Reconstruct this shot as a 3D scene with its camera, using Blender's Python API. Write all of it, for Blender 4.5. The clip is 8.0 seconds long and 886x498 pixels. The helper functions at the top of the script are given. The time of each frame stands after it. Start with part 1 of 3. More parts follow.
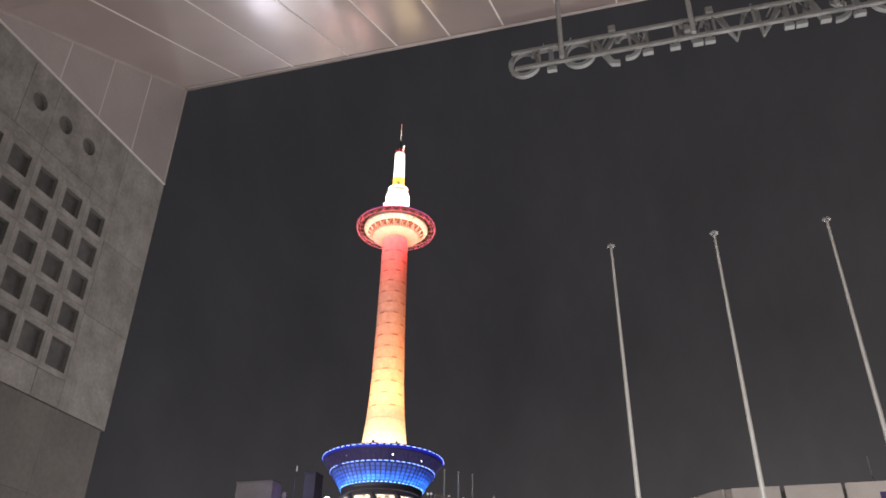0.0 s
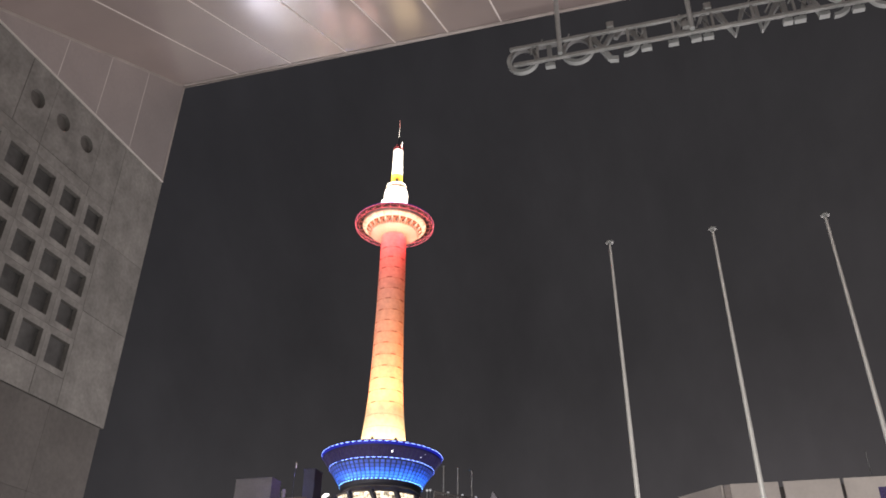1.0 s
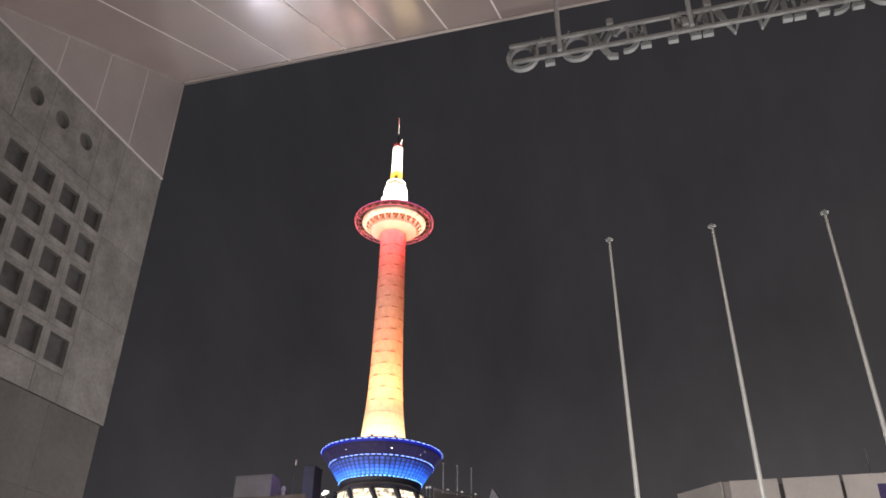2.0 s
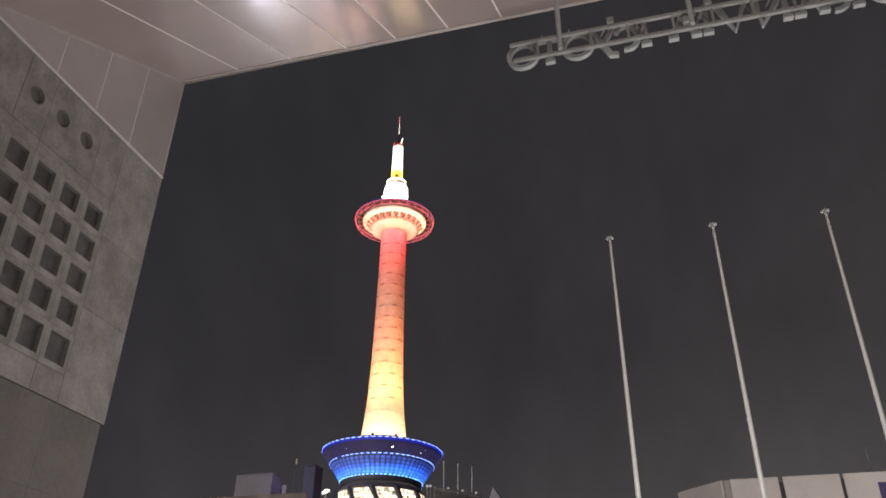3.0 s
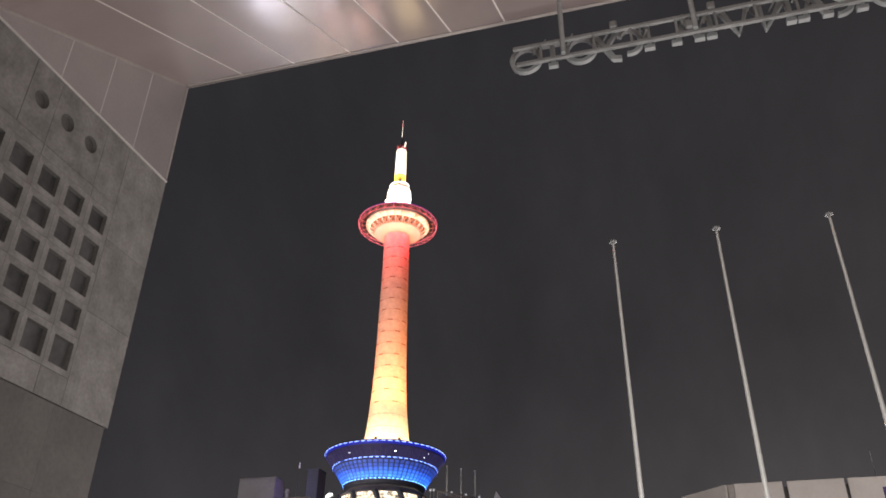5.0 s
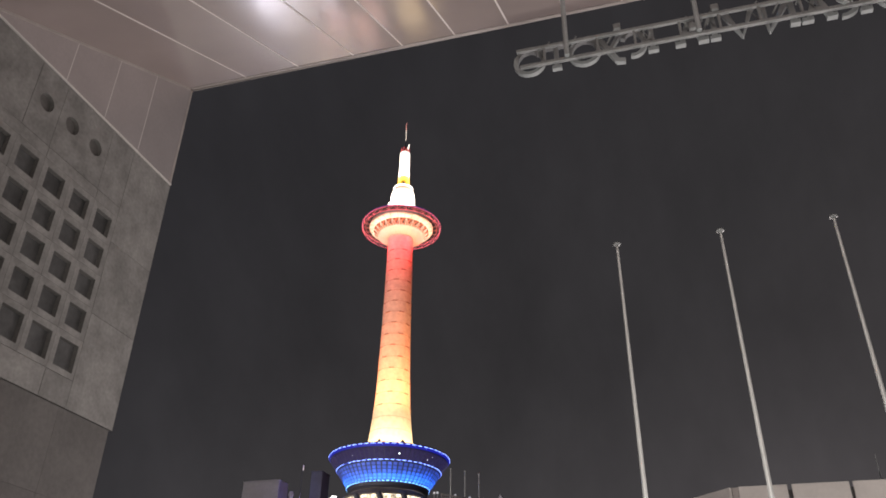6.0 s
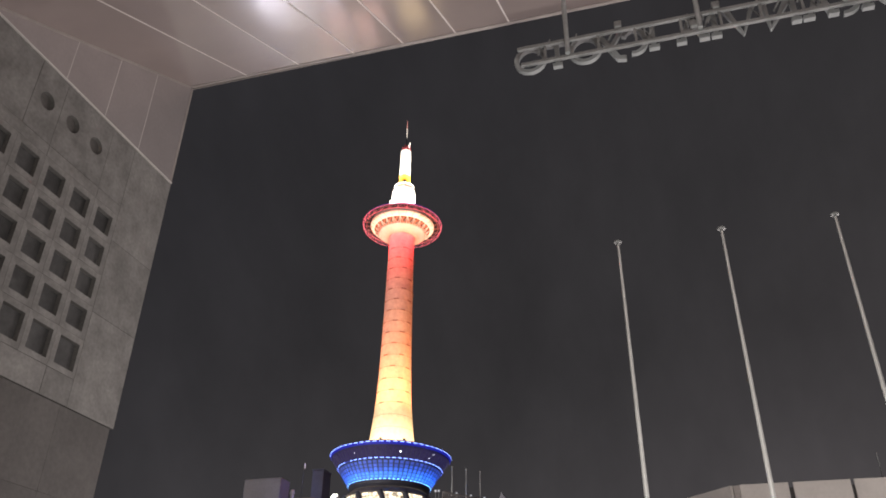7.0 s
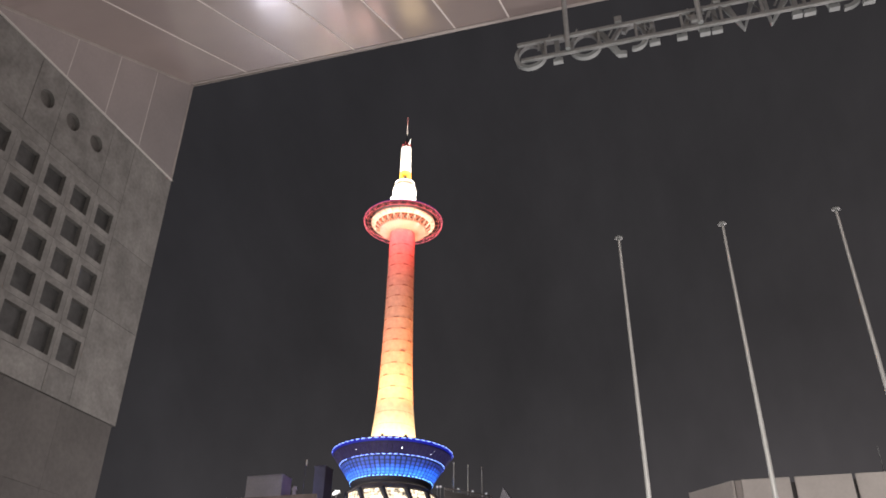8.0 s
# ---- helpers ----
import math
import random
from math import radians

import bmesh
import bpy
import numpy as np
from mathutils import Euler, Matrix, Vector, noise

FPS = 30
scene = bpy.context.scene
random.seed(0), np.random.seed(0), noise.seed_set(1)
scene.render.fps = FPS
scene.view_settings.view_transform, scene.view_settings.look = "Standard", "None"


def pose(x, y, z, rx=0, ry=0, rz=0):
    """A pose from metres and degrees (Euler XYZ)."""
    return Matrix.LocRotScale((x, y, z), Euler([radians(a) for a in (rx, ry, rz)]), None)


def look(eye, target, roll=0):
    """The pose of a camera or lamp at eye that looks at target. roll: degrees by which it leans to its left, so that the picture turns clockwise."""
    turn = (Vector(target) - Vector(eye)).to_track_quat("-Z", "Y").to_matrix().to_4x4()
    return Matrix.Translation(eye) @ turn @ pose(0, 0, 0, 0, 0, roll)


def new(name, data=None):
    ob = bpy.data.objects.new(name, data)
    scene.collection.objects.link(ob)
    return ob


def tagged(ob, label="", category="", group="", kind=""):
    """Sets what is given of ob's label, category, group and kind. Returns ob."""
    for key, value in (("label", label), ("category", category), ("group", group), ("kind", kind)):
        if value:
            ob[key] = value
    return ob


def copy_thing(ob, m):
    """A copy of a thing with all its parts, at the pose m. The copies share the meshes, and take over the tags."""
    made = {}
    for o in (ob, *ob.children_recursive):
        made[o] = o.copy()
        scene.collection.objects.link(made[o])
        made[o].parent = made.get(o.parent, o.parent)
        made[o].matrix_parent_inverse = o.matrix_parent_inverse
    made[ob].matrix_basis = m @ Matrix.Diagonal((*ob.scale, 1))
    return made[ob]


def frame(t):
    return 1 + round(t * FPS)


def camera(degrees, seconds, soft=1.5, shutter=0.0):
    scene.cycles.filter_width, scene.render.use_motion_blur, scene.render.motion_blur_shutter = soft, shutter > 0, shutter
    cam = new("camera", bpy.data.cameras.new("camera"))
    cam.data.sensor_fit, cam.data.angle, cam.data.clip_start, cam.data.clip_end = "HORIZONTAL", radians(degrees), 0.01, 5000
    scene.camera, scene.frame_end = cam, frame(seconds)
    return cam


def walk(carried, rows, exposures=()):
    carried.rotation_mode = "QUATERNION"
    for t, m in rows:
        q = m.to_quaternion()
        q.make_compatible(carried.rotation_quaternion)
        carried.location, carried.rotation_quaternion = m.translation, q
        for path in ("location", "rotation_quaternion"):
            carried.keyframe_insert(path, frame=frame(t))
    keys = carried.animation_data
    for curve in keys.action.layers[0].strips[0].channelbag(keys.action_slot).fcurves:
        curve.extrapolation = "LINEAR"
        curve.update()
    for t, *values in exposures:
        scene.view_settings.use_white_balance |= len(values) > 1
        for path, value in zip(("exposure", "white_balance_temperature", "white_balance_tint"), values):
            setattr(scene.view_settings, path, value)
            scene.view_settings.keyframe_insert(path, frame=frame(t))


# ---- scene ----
cam = camera(58.86, 8.0, soft=1.75)

# seconds, eye x, y, z, heading right of +Y, tilt up, lean to the left
HELD = [
    (0.0, 0.005, -0.005, 1.598, -16.365, 30.794, 1.067),
    (0.5, 0.006, -0.005, 1.602, -16.295, 30.676, 0.968),
    (1.0, 0.002, 0.004, 1.603, -16.243, 30.561, 0.865),
    (1.5, 0.001, 0.002, 1.603, -16.178, 30.432, 0.830),
    (1.7, 0.001, 0.002, 1.603, -16.183, 30.406, 0.828),
    (2.8, -0.002, 0.001, 1.600, -16.234, 30.274, 0.815),
    (3.0, -0.002, 0.001, 1.600, -16.234, 30.274, 0.813),
    (3.5, -0.000, -0.000, 1.600, -16.298, 30.272, 0.828),
    (4.0, -0.000, -0.003, 1.600, -16.298, 30.330, 0.817),
    (4.5, 0.001, -0.004, 1.600, -16.378, 30.436, 0.877),
    (4.7, 0.001, -0.004, 1.600, -16.421, 30.469, 0.905),
    (5.8, -0.005, -0.011, 1.596, -16.780, 30.717, 1.060),
    (6.0, -0.005, -0.011, 1.596, -16.817, 30.717, 1.070),
    (6.5, -0.004, -0.002, 1.599, -16.883, 30.691, 1.084),
    (7.0, -0.001, 0.003, 1.600, -16.909, 30.588, 1.060),
    (7.5, -0.003, 0.005, 1.597, -16.904, 30.449, 0.966),
    (8.0, -0.000, 0.006, 1.599, -16.978, 30.317, 0.875),
]


def held_pose(x, y, z, head, tilt, lean):
    h, p = radians(head), radians(tilt)
    way = Vector((math.sin(h) * math.cos(p), math.cos(h) * math.cos(p), math.sin(p)))
    return look((x, y, z), Vector((x, y, z)) + way, lean)


walk(cam, [(r[0], held_pose(*r[1:])) for r in HELD])

# ---------------------------------------------------------------- world and lights
TOWER = Vector((-54.4, 146.0, 0.0))

world = bpy.data.worlds.new("night_sky")
scene.world = world
world.use_nodes = True
wn, wl = world.node_tree.nodes, world.node_tree.links
bg = wn["Background"]
tc = wn.new("ShaderNodeTexCoord")
ramp = wn.new("ShaderNodeValToRGB")
ramp.color_ramp.elements[0].position = 0.0
ramp.color_ramp.elements[0].color = (0.0560, 0.0508, 0.0530, 1)
ramp.color_ramp.elements[1].position = 0.93
ramp.color_ramp.elements[1].color = (0.0247, 0.0235, 0.0262, 1)
for place, colour in ((0.46, (0.0326, 0.0305, 0.0325, 1)), (0.62, (0.0312, 0.0292, 0.0314, 1))):
    ramp.color_ramp.elements.new(place).color = colour
tilt = wn.new("ShaderNodeVectorMath")
tilt.operation = "DOT_PRODUCT"
tilt.inputs[1].default_value = (-0.75, 0.0, 1.0)
wl.new(tc.outputs["Generated"], tilt.inputs[0])
wl.new(tilt.outputs["Value"], ramp.inputs[0])
haze = wn.new("ShaderNodeTexNoise")
haze.inputs["Scale"].default_value, haze.inputs["Detail"].default_value = 2.6, 5
haze_map = wn.new("ShaderNodeMapping")
haze_map.inputs["Rotation"].default_value = (0.2, 0.35, 0.0)
haze_map.inputs["Scale"].default_value = (3.2, 1.0, 0.7)
haze_range = wn.new("ShaderNodeMapRange")
haze_range.inputs["From Min"].default_value, haze_range.inputs["From Max"].default_value = 0.3, 0.7
haze_range.inputs["To Min"].default_value, haze_range.inputs["To Max"].default_value = 0.92, 1.08
haze_mix = wn.new("ShaderNodeVectorMath")
haze_mix.operation = "SCALE"
wl.new(tc.outputs["Generated"], haze_map.inputs[0])
wl.new(haze_map.outputs[0], haze.inputs[0])
wl.new(haze.outputs[0], haze_range.inputs[0])
wisp = wn.new("ShaderNodeTexNoise")
wisp.inputs["Scale"].default_value, wisp.inputs["Detail"].default_value, wisp.inputs["Roughness"].default_value = 5.0, 8, 0.6
wisp_map = wn.new("ShaderNodeMapping")
wisp_map.inputs["Rotation"].default_value = (0.0, 0.5, 0.3)
wisp_map.inputs["Scale"].default_value = (2.2, 1.0, 1.3)
wisp_range = wn.new("ShaderNodeMapRange")
wisp_range.inputs["From Min"].default_value, wisp_range.inputs["From Max"].default_value = 0.3, 0.75
wisp_range.inputs["To Min"].default_value, wisp_range.inputs["To Max"].default_value = 0.90, 1.13
both = wn.new("ShaderNodeMath")
both.operation = "MULTIPLY"
wl.new(tc.outputs["Generated"], wisp_map.inputs[0])
wl.new(wisp_map.outputs[0], wisp.inputs[0])
wl.new(wisp.outputs[0], wisp_range.inputs[0])
wl.new(wisp_range.outputs[0], both.inputs[0])
wl.new(haze_range.outputs[0], both.inputs[1])
# the town lights the low sky
height = wn.new("ShaderNodeSeparateXYZ")
low = wn.new("ShaderNodeMapRange")
low.inputs["From Min"].default_value, low.inputs["From Max"].default_value = 0.16, 0.38
low.inputs["To Min"].default_value, low.inputs["To Max"].default_value = 1.38, 1.0
glow = wn.new("ShaderNodeMath")
glow.operation = "MULTIPLY"
wl.new(tc.outputs["Generated"], height.inputs[0])
wl.new(height.outputs["Z"], low.inputs[0])
wl.new(low.outputs[0], glow.inputs[0])
wl.new(both.outputs[0], glow.inputs[1])
wl.new(ramp.outputs[0], haze_mix.inputs[0])
wl.new(glow.outputs[0], haze_mix.inputs["Scale"])
wl.new(haze_mix.outputs[0], bg.inputs["Color"])
bg.inputs["Strength"].default_value = 1.0
scene.view_settings.exposure = 0.0


def lamp(name, kind, m, watts, colour, **settings):
    data = bpy.data.lights.new(name, kind)
    data.energy, data.color = watts, colour
    if kind == "AREA":
        data.shape = "RECTANGLE"
        data.size, data.size_y = settings["size"], settings["size_y"]
    else:
        data.shadow_soft_size = settings["radius"]
    if kind == "SPOT":
        data.spot_size, data.spot_blend = radians(settings["cone"]), settings["blend"]
    ob = new(name, data)
    ob.matrix_world = m
    return ob


# unseen lamps for plaza light before the gate and concourse doors behind the camera
lamp("plaza_light", "AREA", look((9, 29, 5.5), (0, 12, 12)), 1430, (1.0, 0.885, 0.88), size=14, size_y=2.5)
lamp("plaza_light", "AREA", look((-6, 33, 5.5), (-2, 12, 13)), 980, (1.0, 0.88, 0.87), size=16, size_y=2.5)
lamp("concourse_light", "AREA", look((4, -7.3, 3.2), (-4, 14, 9)), 600, (1.0, 0.95, 0.9), size=12, size_y=2.4)
# unseen fill added for the front of the panel-clad building
lamp("street_fill", "AREA", look((14, 26, 5), (10, 40, 9)), 1330, (1.0, 0.93, 0.88), size=5, size_y=1.0)

# unseen fill added for that building's slanted corner panel
lamp("street_fill", "AREA", look((-7, 30, 5), (1, 41.5, 9)), 520, (1.0, 0.92, 0.9), size=4, size_y=1.0)
# unseen low lamp added to brighten flagpoles and hanging sign
lamp("forecourt_fill", "AREA", look((0.5, 9.0, 2.6), (0.9, 17.6, 8.0)), 940, (1.0, 0.96, 0.91), size=3, size_y=0.5)

# floodlights on the tower: warm ones on the bowl's roof, red ones under the deck, white ones on the deck's roof
for deg, k in ((-150, 0.65), (-105, 0.9), (-60, 0.9), (-15, 0.85), (30, 0.5)):
    a = radians(deg)
    at = TOWER + Vector((math.cos(a) * 10.4, math.sin(a) * 10.4, 45.4))
    lamp("warm_floodlight", "SPOT", look(at, TOWER + Vector((0, 0, 52.5))), 7000 * k, (1.0, 0.66, 0.32), radius=0.4, cone=110, blend=0.6)
    at = TOWER + Vector((math.cos(a) * 10.4, math.sin(a) * 10.4, 45.2))
    lamp("warm_floodlight", "SPOT", look(at, TOWER + Vector((0, 0, 76))), 74000 * k, (1.0, 0.27, 0.085), radius=0.5, cone=42, blend=1.0)
for deg, k in ((-140, 0.9), (-80, 1.0), (-20, 0.9)):
    a = radians(deg)
    at = TOWER + Vector((math.cos(a) * 6.6, math.sin(a) * 8.7, 97.6))
    lamp("red_floodlight", "SPOT", look(at, TOWER + Vector((0, 0, 80))), 8000 * k, (1.0, 0.022, 0.035), radius=0.1, cone=62, blend=0.9)
    lamp("red_floodlight", "SPOT", look(at, TOWER + Vector((0, 0, 93))), 6500 * k, (1.0, 0.03, 0.045), radius=0.1, cone=60, blend=0.9)
for deg in (-140, -80, -20):
    a = radians(deg)
    at = TOWER + Vector((math.cos(a) * 7.0, math.sin(a) * 7.0, 101.6))
    lamp("white_floodlight", "SPOT", look(at, TOWER + Vector((0, 0, 112))), 32000, (1.0, 0.93, 0.85), radius=0.3, cone=70, blend=0.7)
    lamp("white_floodlight", "SPOT", look(at, TOWER + Vector((0, 0, 120))), 60000, (1.0, 0.93, 0.85), radius=0.3, cone=24, blend=0.9)


for deg in (-5, 110, 225):
    a = radians(deg)
    at = TOWER + Vector((math.cos(a) * 2.5, math.sin(a) * 2.5, 110.7))
    lamp("white_floodlight", "SPOT", look(at, TOWER + Vector((0, 0, 117))), 1500, (1.0, 0.92, 0.8), radius=0.1, cone=100, blend=0.5)
    at = TOWER + Vector((math.cos(a) * 6.6, math.sin(a) * 6.6, 101.6))
    lamp("spire_light", "SPOT", look(at, TOWER + Vector((0, 0, 130.0))), 26000, (1.0, 0.78, 0.76), radius=0.1, cone=6.5, blend=0.5)
# free-hanging spots added to whiten the eave and windows
for k in range(20):
    a = radians(-70 + (k - 9.5) * 17)
    way = Vector((math.cos(a), math.sin(a), 0))
    lamp("deck_fill", "SPOT", look(TOWER + way * 8.7 + Vector((0, 0, 97.0)), TOWER + way * 6.2 + Vector((0, 0, 98.4))), 470, (1.0, 0.76, 0.58), radius=0.25, cone=75, blend=1.0)
# pinkish spots added to brighten the deck's underside
for k in range(10):
    a = radians(-70 + (k - 4.5) * 26)
    way = Vector((math.cos(a), math.sin(a), 0))
    lamp("deck_fill", "SPOT", look(TOWER + way * 6.8 + Vector((0, 0, 94.9)), TOWER + way * 4.5 + Vector((0, 0, 96.6))), 360, (1.0, 0.56, 0.56), radius=0.3, cone=52, blend=1.0)
for k in range(26):
    a = radians(-70 + (k - 12.5) * 7.3)
    way = Vector((math.cos(a), math.sin(a), 0))
    lamp("blue_uplight", "SPOT", look(TOWER + way * 8.85 + Vector((0, 0, 38.7)), TOWER + way * 9.0 + Vector((0, 0, 40.6))), 265, (0.05, 0.38, 1.0), radius=0.15, cone=130, blend=0.7)
# unseen fill added to brighten the podium building's front
lamp("street_fill", "AREA", look((-58, 100, 7), (-58, 150, 30)), 3500, (1.0, 0.90, 0.82), size=40, size_y=3)

# high unseen fill added to reach the rooftop blocks over the parapet
lamp("street_fill", "AREA", look((-85, 40, 24), (-75, 150, 38)), 42000, (1.0, 0.93, 0.88), size=24, size_y=4)
lamp("blue_led_light", "SPOT", look(TOWER + Vector((-12.6, -1.5, 43.0)), TOWER + Vector((-27, 4, 42))), 3000, (0.42, 0.38, 1.0), radius=0.3, cone=84, blend=0.8)
lamp("roof_light", "POINT", Matrix.Translation((-61.6, 135.6, 36.9)), 220, (1.0, 0.95, 0.9), radius=0.3)


# ---------------------------------------------------------------- materials
def material(name, colour, rough=0.6, metal=0.0, grain=0.0, grain_size=20.0, stain=0.0, stain_size=1.0, bump=0.0,
             emit=None, strength=0.0, piece=0.0, stretch=(1, 1, 1), rough_vary=0.0, coat=0.0, coat_rough=0.1, uneven=0.0):
    mat = bpy.data.materials.new(name)
    mat.use_nodes = True
    n, l = mat.node_tree.nodes, mat.node_tree.links
    p = n["Principled BSDF"]
    p.inputs["Roughness"].default_value = rough
    p.inputs["Metallic"].default_value = metal
    p.inputs["Base Color"].default_value = (*colour, 1)
    p.inputs["Coat Weight"].default_value, p.inputs["Coat Roughness"].default_value = coat, coat_rough
    if emit:
        p.inputs["Emission Color"].default_value = (*emit, 1)
        p.inputs["Emission Strength"].default_value = strength
    if not (grain or stain or bump or piece or rough_vary):
        return mat
    co = n.new("ShaderNodeTexCoord")
    mp = n.new("ShaderNodeMapping")
    mp.inputs["Scale"].default_value = stretch
    l.new(co.outputs["Object"], mp.inputs[0])
    fine = n.new("ShaderNodeTexNoise")
    fine.inputs["Scale"].default_value, fine.inputs["Detail"].default_value = grain_size, 6
    broad = n.new("ShaderNodeTexNoise")
    broad.inputs["Scale"].default_value, broad.inputs["Detail"].default_value = stain_size, 4
    l.new(mp.outputs[0], fine.inputs[0])
    l.new(mp.outputs[0], broad.inputs[0])

    def scaled(socket, amount):
        m = n.new("ShaderNodeMapRange")
        m.inputs["From Min"].default_value, m.inputs["From Max"].default_value = 0.25, 0.75
        m.inputs["To Min"].default_value, m.inputs["To Max"].default_value = 1 - amount, 1 + amount
        l.new(socket, m.inputs[0])
        return m.outputs[0]

    def times(a, b):
        m = n.new("ShaderNodeMath")
        m.operation = "MULTIPLY"
        l.new(a, m.inputs[0])
        l.new(b, m.inputs[1])
        return m.outputs[0]

    value = times(scaled(fine.outputs[0], grain), scaled(broad.outputs[0], stain))
    if piece:
        info = n.new("ShaderNodeObjectInfo")
        m = n.new("ShaderNodeMapRange")
        m.inputs["To Min"].default_value, m.inputs["To Max"].default_value = 1 - piece, 1 + piece
        l.new(info.outputs["Random"], m.inputs[0])
        value = times(value, m.outputs[0])
    mix = n.new("ShaderNodeVectorMath")
    mix.operation = "SCALE"
    mix.inputs[0].default_value = colour
    l.new(value, mix.inputs["Scale"])
    l.new(mix.outputs[0], p.inputs["Base Color"])
    if uneven:
        m = n.new("ShaderNodeMapRange")
        m.inputs["From Min"].default_value, m.inputs["From Max"].default_value = 0.35, 0.65
        m.inputs["To Min"].default_value, m.inputs["To Max"].default_value = strength * (1 - uneven), strength * (1 + uneven)
        l.new(fine.outputs[0], m.inputs[0])
        l.new(m.outputs[0], p.inputs["Emission Strength"])
    if rough_vary:
        m = n.new("ShaderNodeMapRange")
        m.inputs["To Min"].default_value, m.inputs["To Max"].default_value = rough - rough_vary, rough + rough_vary
        l.new(broad.outputs[0], m.inputs[0])
        l.new(m.outputs[0], p.inputs["Roughness"])
    if bump:
        b = n.new("ShaderNodeBump")
        b.inputs["Strength"].default_value, b.inputs["Distance"].default_value = bump, 0.02
        l.new(broad.outputs[0] if grain == 0 else fine.outputs[0], b.inputs["Height"])
        l.new(b.outputs[0], p.inputs["Normal"])
        if coat:
            l.new(b.outputs[0], p.inputs["Coat Normal"])
    return mat


GRANITE = material("grey_granite", (0.250, 0.241, 0.231), 0.7, grain=0.16, grain_size=12, stain=0.28, stain_size=2.2, bump=0.2, piece=0.07)
GRANITE_DARK = material("dark_granite", (0.132, 0.123, 0.117), 0.6, grain=0.14, grain_size=12, stain=0.2, stain_size=0.9, bump=0.2, piece=0.05)
# niche backs: the shade of a deep recess put into the base colour
NICHE = material("shaded_niche_back", (0.092, 0.090, 0.090), 0.4, grain=0.2, grain_size=8, stain=0.5, stain_size=0.8)
SOFFIT = material("aluminium_panel", (0.39, 0.322, 0.30), 0.42, metal=0.25, grain=0.0, stain=0.10, stain_size=0.55, bump=0.25, rough_vary=0.06, coat=1.0, coat_rough=0.13)
SEAM = material("pale_seam_strip", (0.85, 0.79, 0.76), 0.5, metal=0.0, grain=0.05, stain=0.06)
EDGE = material("pale_edge_trim", (0.50, 0.455, 0.43), 0.5, metal=0.2, grain=0.08, grain_size=10, stain=0.15, stain_size=0.8)
SIDESEAM = material("grey_seam_strip", (0.80, 0.76, 0.73), 0.5, grain=0.05, stain=0.06)
SIDE = material("aluminium_side_panel", (0.52, 0.472, 0.468), 0.45, metal=0.45, grain=0.04, grain_size=12, stain=0.08, stain_size=0.8, piece=0.04)
STEEL = material("galvanised_steel", (0.29, 0.295, 0.295), 0.55, metal=0.3, grain=0.15, grain_size=18, stain=0.15, stain_size=2.5)
POST = material("pale_galvanised_post", (0.42, 0.44, 0.445), 0.5, metal=0.3, grain=0.12, grain_size=14, stain=0.12, stain_size=2.0)
POLE = material("satin_aluminium_pole", (0.80, 0.79, 0.77), 0.34, metal=0.5, grain=0.06, grain_size=14, stain=0.12, stain_size=1.2)
LETTER = material("grey_painted_metal", (0.33, 0.345, 0.35), 0.55, grain=0.08, grain_size=9, stain=0.12, stain_size=2.0)
PAVING = material("stone_paving", (0.22, 0.21, 0.20), 0.6, grain=0.2, grain_size=9, stain=0.25, stain_size=0.4, bump=0.1)
ASPHALT = material("asphalt", (0.05, 0.05, 0.052), 0.8, grain=0.3, grain_size=15, stain=0.3, stain_size=0.08, bump=0.2)
PLASTER = material("plain_wall_paint", (0.42, 0.40, 0.38), 0.7, grain=0.05, grain_size=10, stain=0.1, stain_size=0.6)
PRECAST = material("pale_precast_concrete", (0.52, 0.475, 0.45), 0.75, grain=0.05, grain_size=6, stain=0.14, stain_size=0.5, bump=0.1, piece=0.06)
DARKGAP = material("dark_joint", (0.05, 0.045, 0.045), 0.8, grain=0.2)
TOWERWHITE = material("cream_tower_paint", (0.78, 0.74, 0.68), 0.55, grain=0.16, grain_size=1.3, stain=0.06, stain_size=0.35)
BAND = material("tan_band_paint", (0.55, 0.41, 0.33), 0.6, grain=0.1, grain_size=3, stain=0.3, stain_size=0.6)
HATCH = material("tan_hatch", (0.34, 0.21, 0.15), 0.6, grain=0.1)
# ring and lattice emit red themselves, in place of red light falling on them
REDGLOW = material("red_glow_steel", (0.6, 0.12, 0.12), 0.5, grain=0.08, emit=(1.0, 0.20, 0.27), strength=1.25)
# bracket steel coloured as the pinkish deck light would tint it
PINKTINT = material("pink_tinted_steel", (0.62, 0.34, 0.32), 0.5, grain=0.08, grain_size=4, stain=0.1)
VERMILION = material("vermilion_steel", (0.50, 0.07, 0.08), 0.5, grain=0.08, grain_size=4, stain=0.1)
DECKWHITE = material("cream_deck_panel", (0.82, 0.77, 0.71), 0.5, grain=0.08, grain_size=6, stain=0.08, stain_size=0.6)
DECKGLASS = material("lit_deck_window", (0.05, 0.025, 0.02), 0.2, grain=0.2, grain_size=1.4, stain=0.5, stain_size=1.0, emit=(1.0, 0.30, 0.17), strength=0.5, uneven=0.95)
# purple light on the band is put in as weak emission
PURPLEGLOW = material("purple_glow_band", (0.06, 0.04, 0.12), 0.5, grain=0.2, grain_size=1.5, emit=(0.16, 0.05, 0.5), strength=0.25)
# part of the LED light on the panels is put in as their own emission
BOWLPANEL = material("glowing_bowl_panel", (0.11, 0.18, 0.50), 0.5, grain=0.1, grain_size=4, stain=0.2, stain_size=0.5, piece=0.25, emit=(0.17, 0.13, 0.75), strength=0.19)
# rim and LED channels emit blue to imitate the halo round the LEDs
FASCIA = material("blue_glow_fascia", (0.03, 0.03, 0.12), 0.4, emit=(0.022, 0.03, 0.80), strength=0.42)
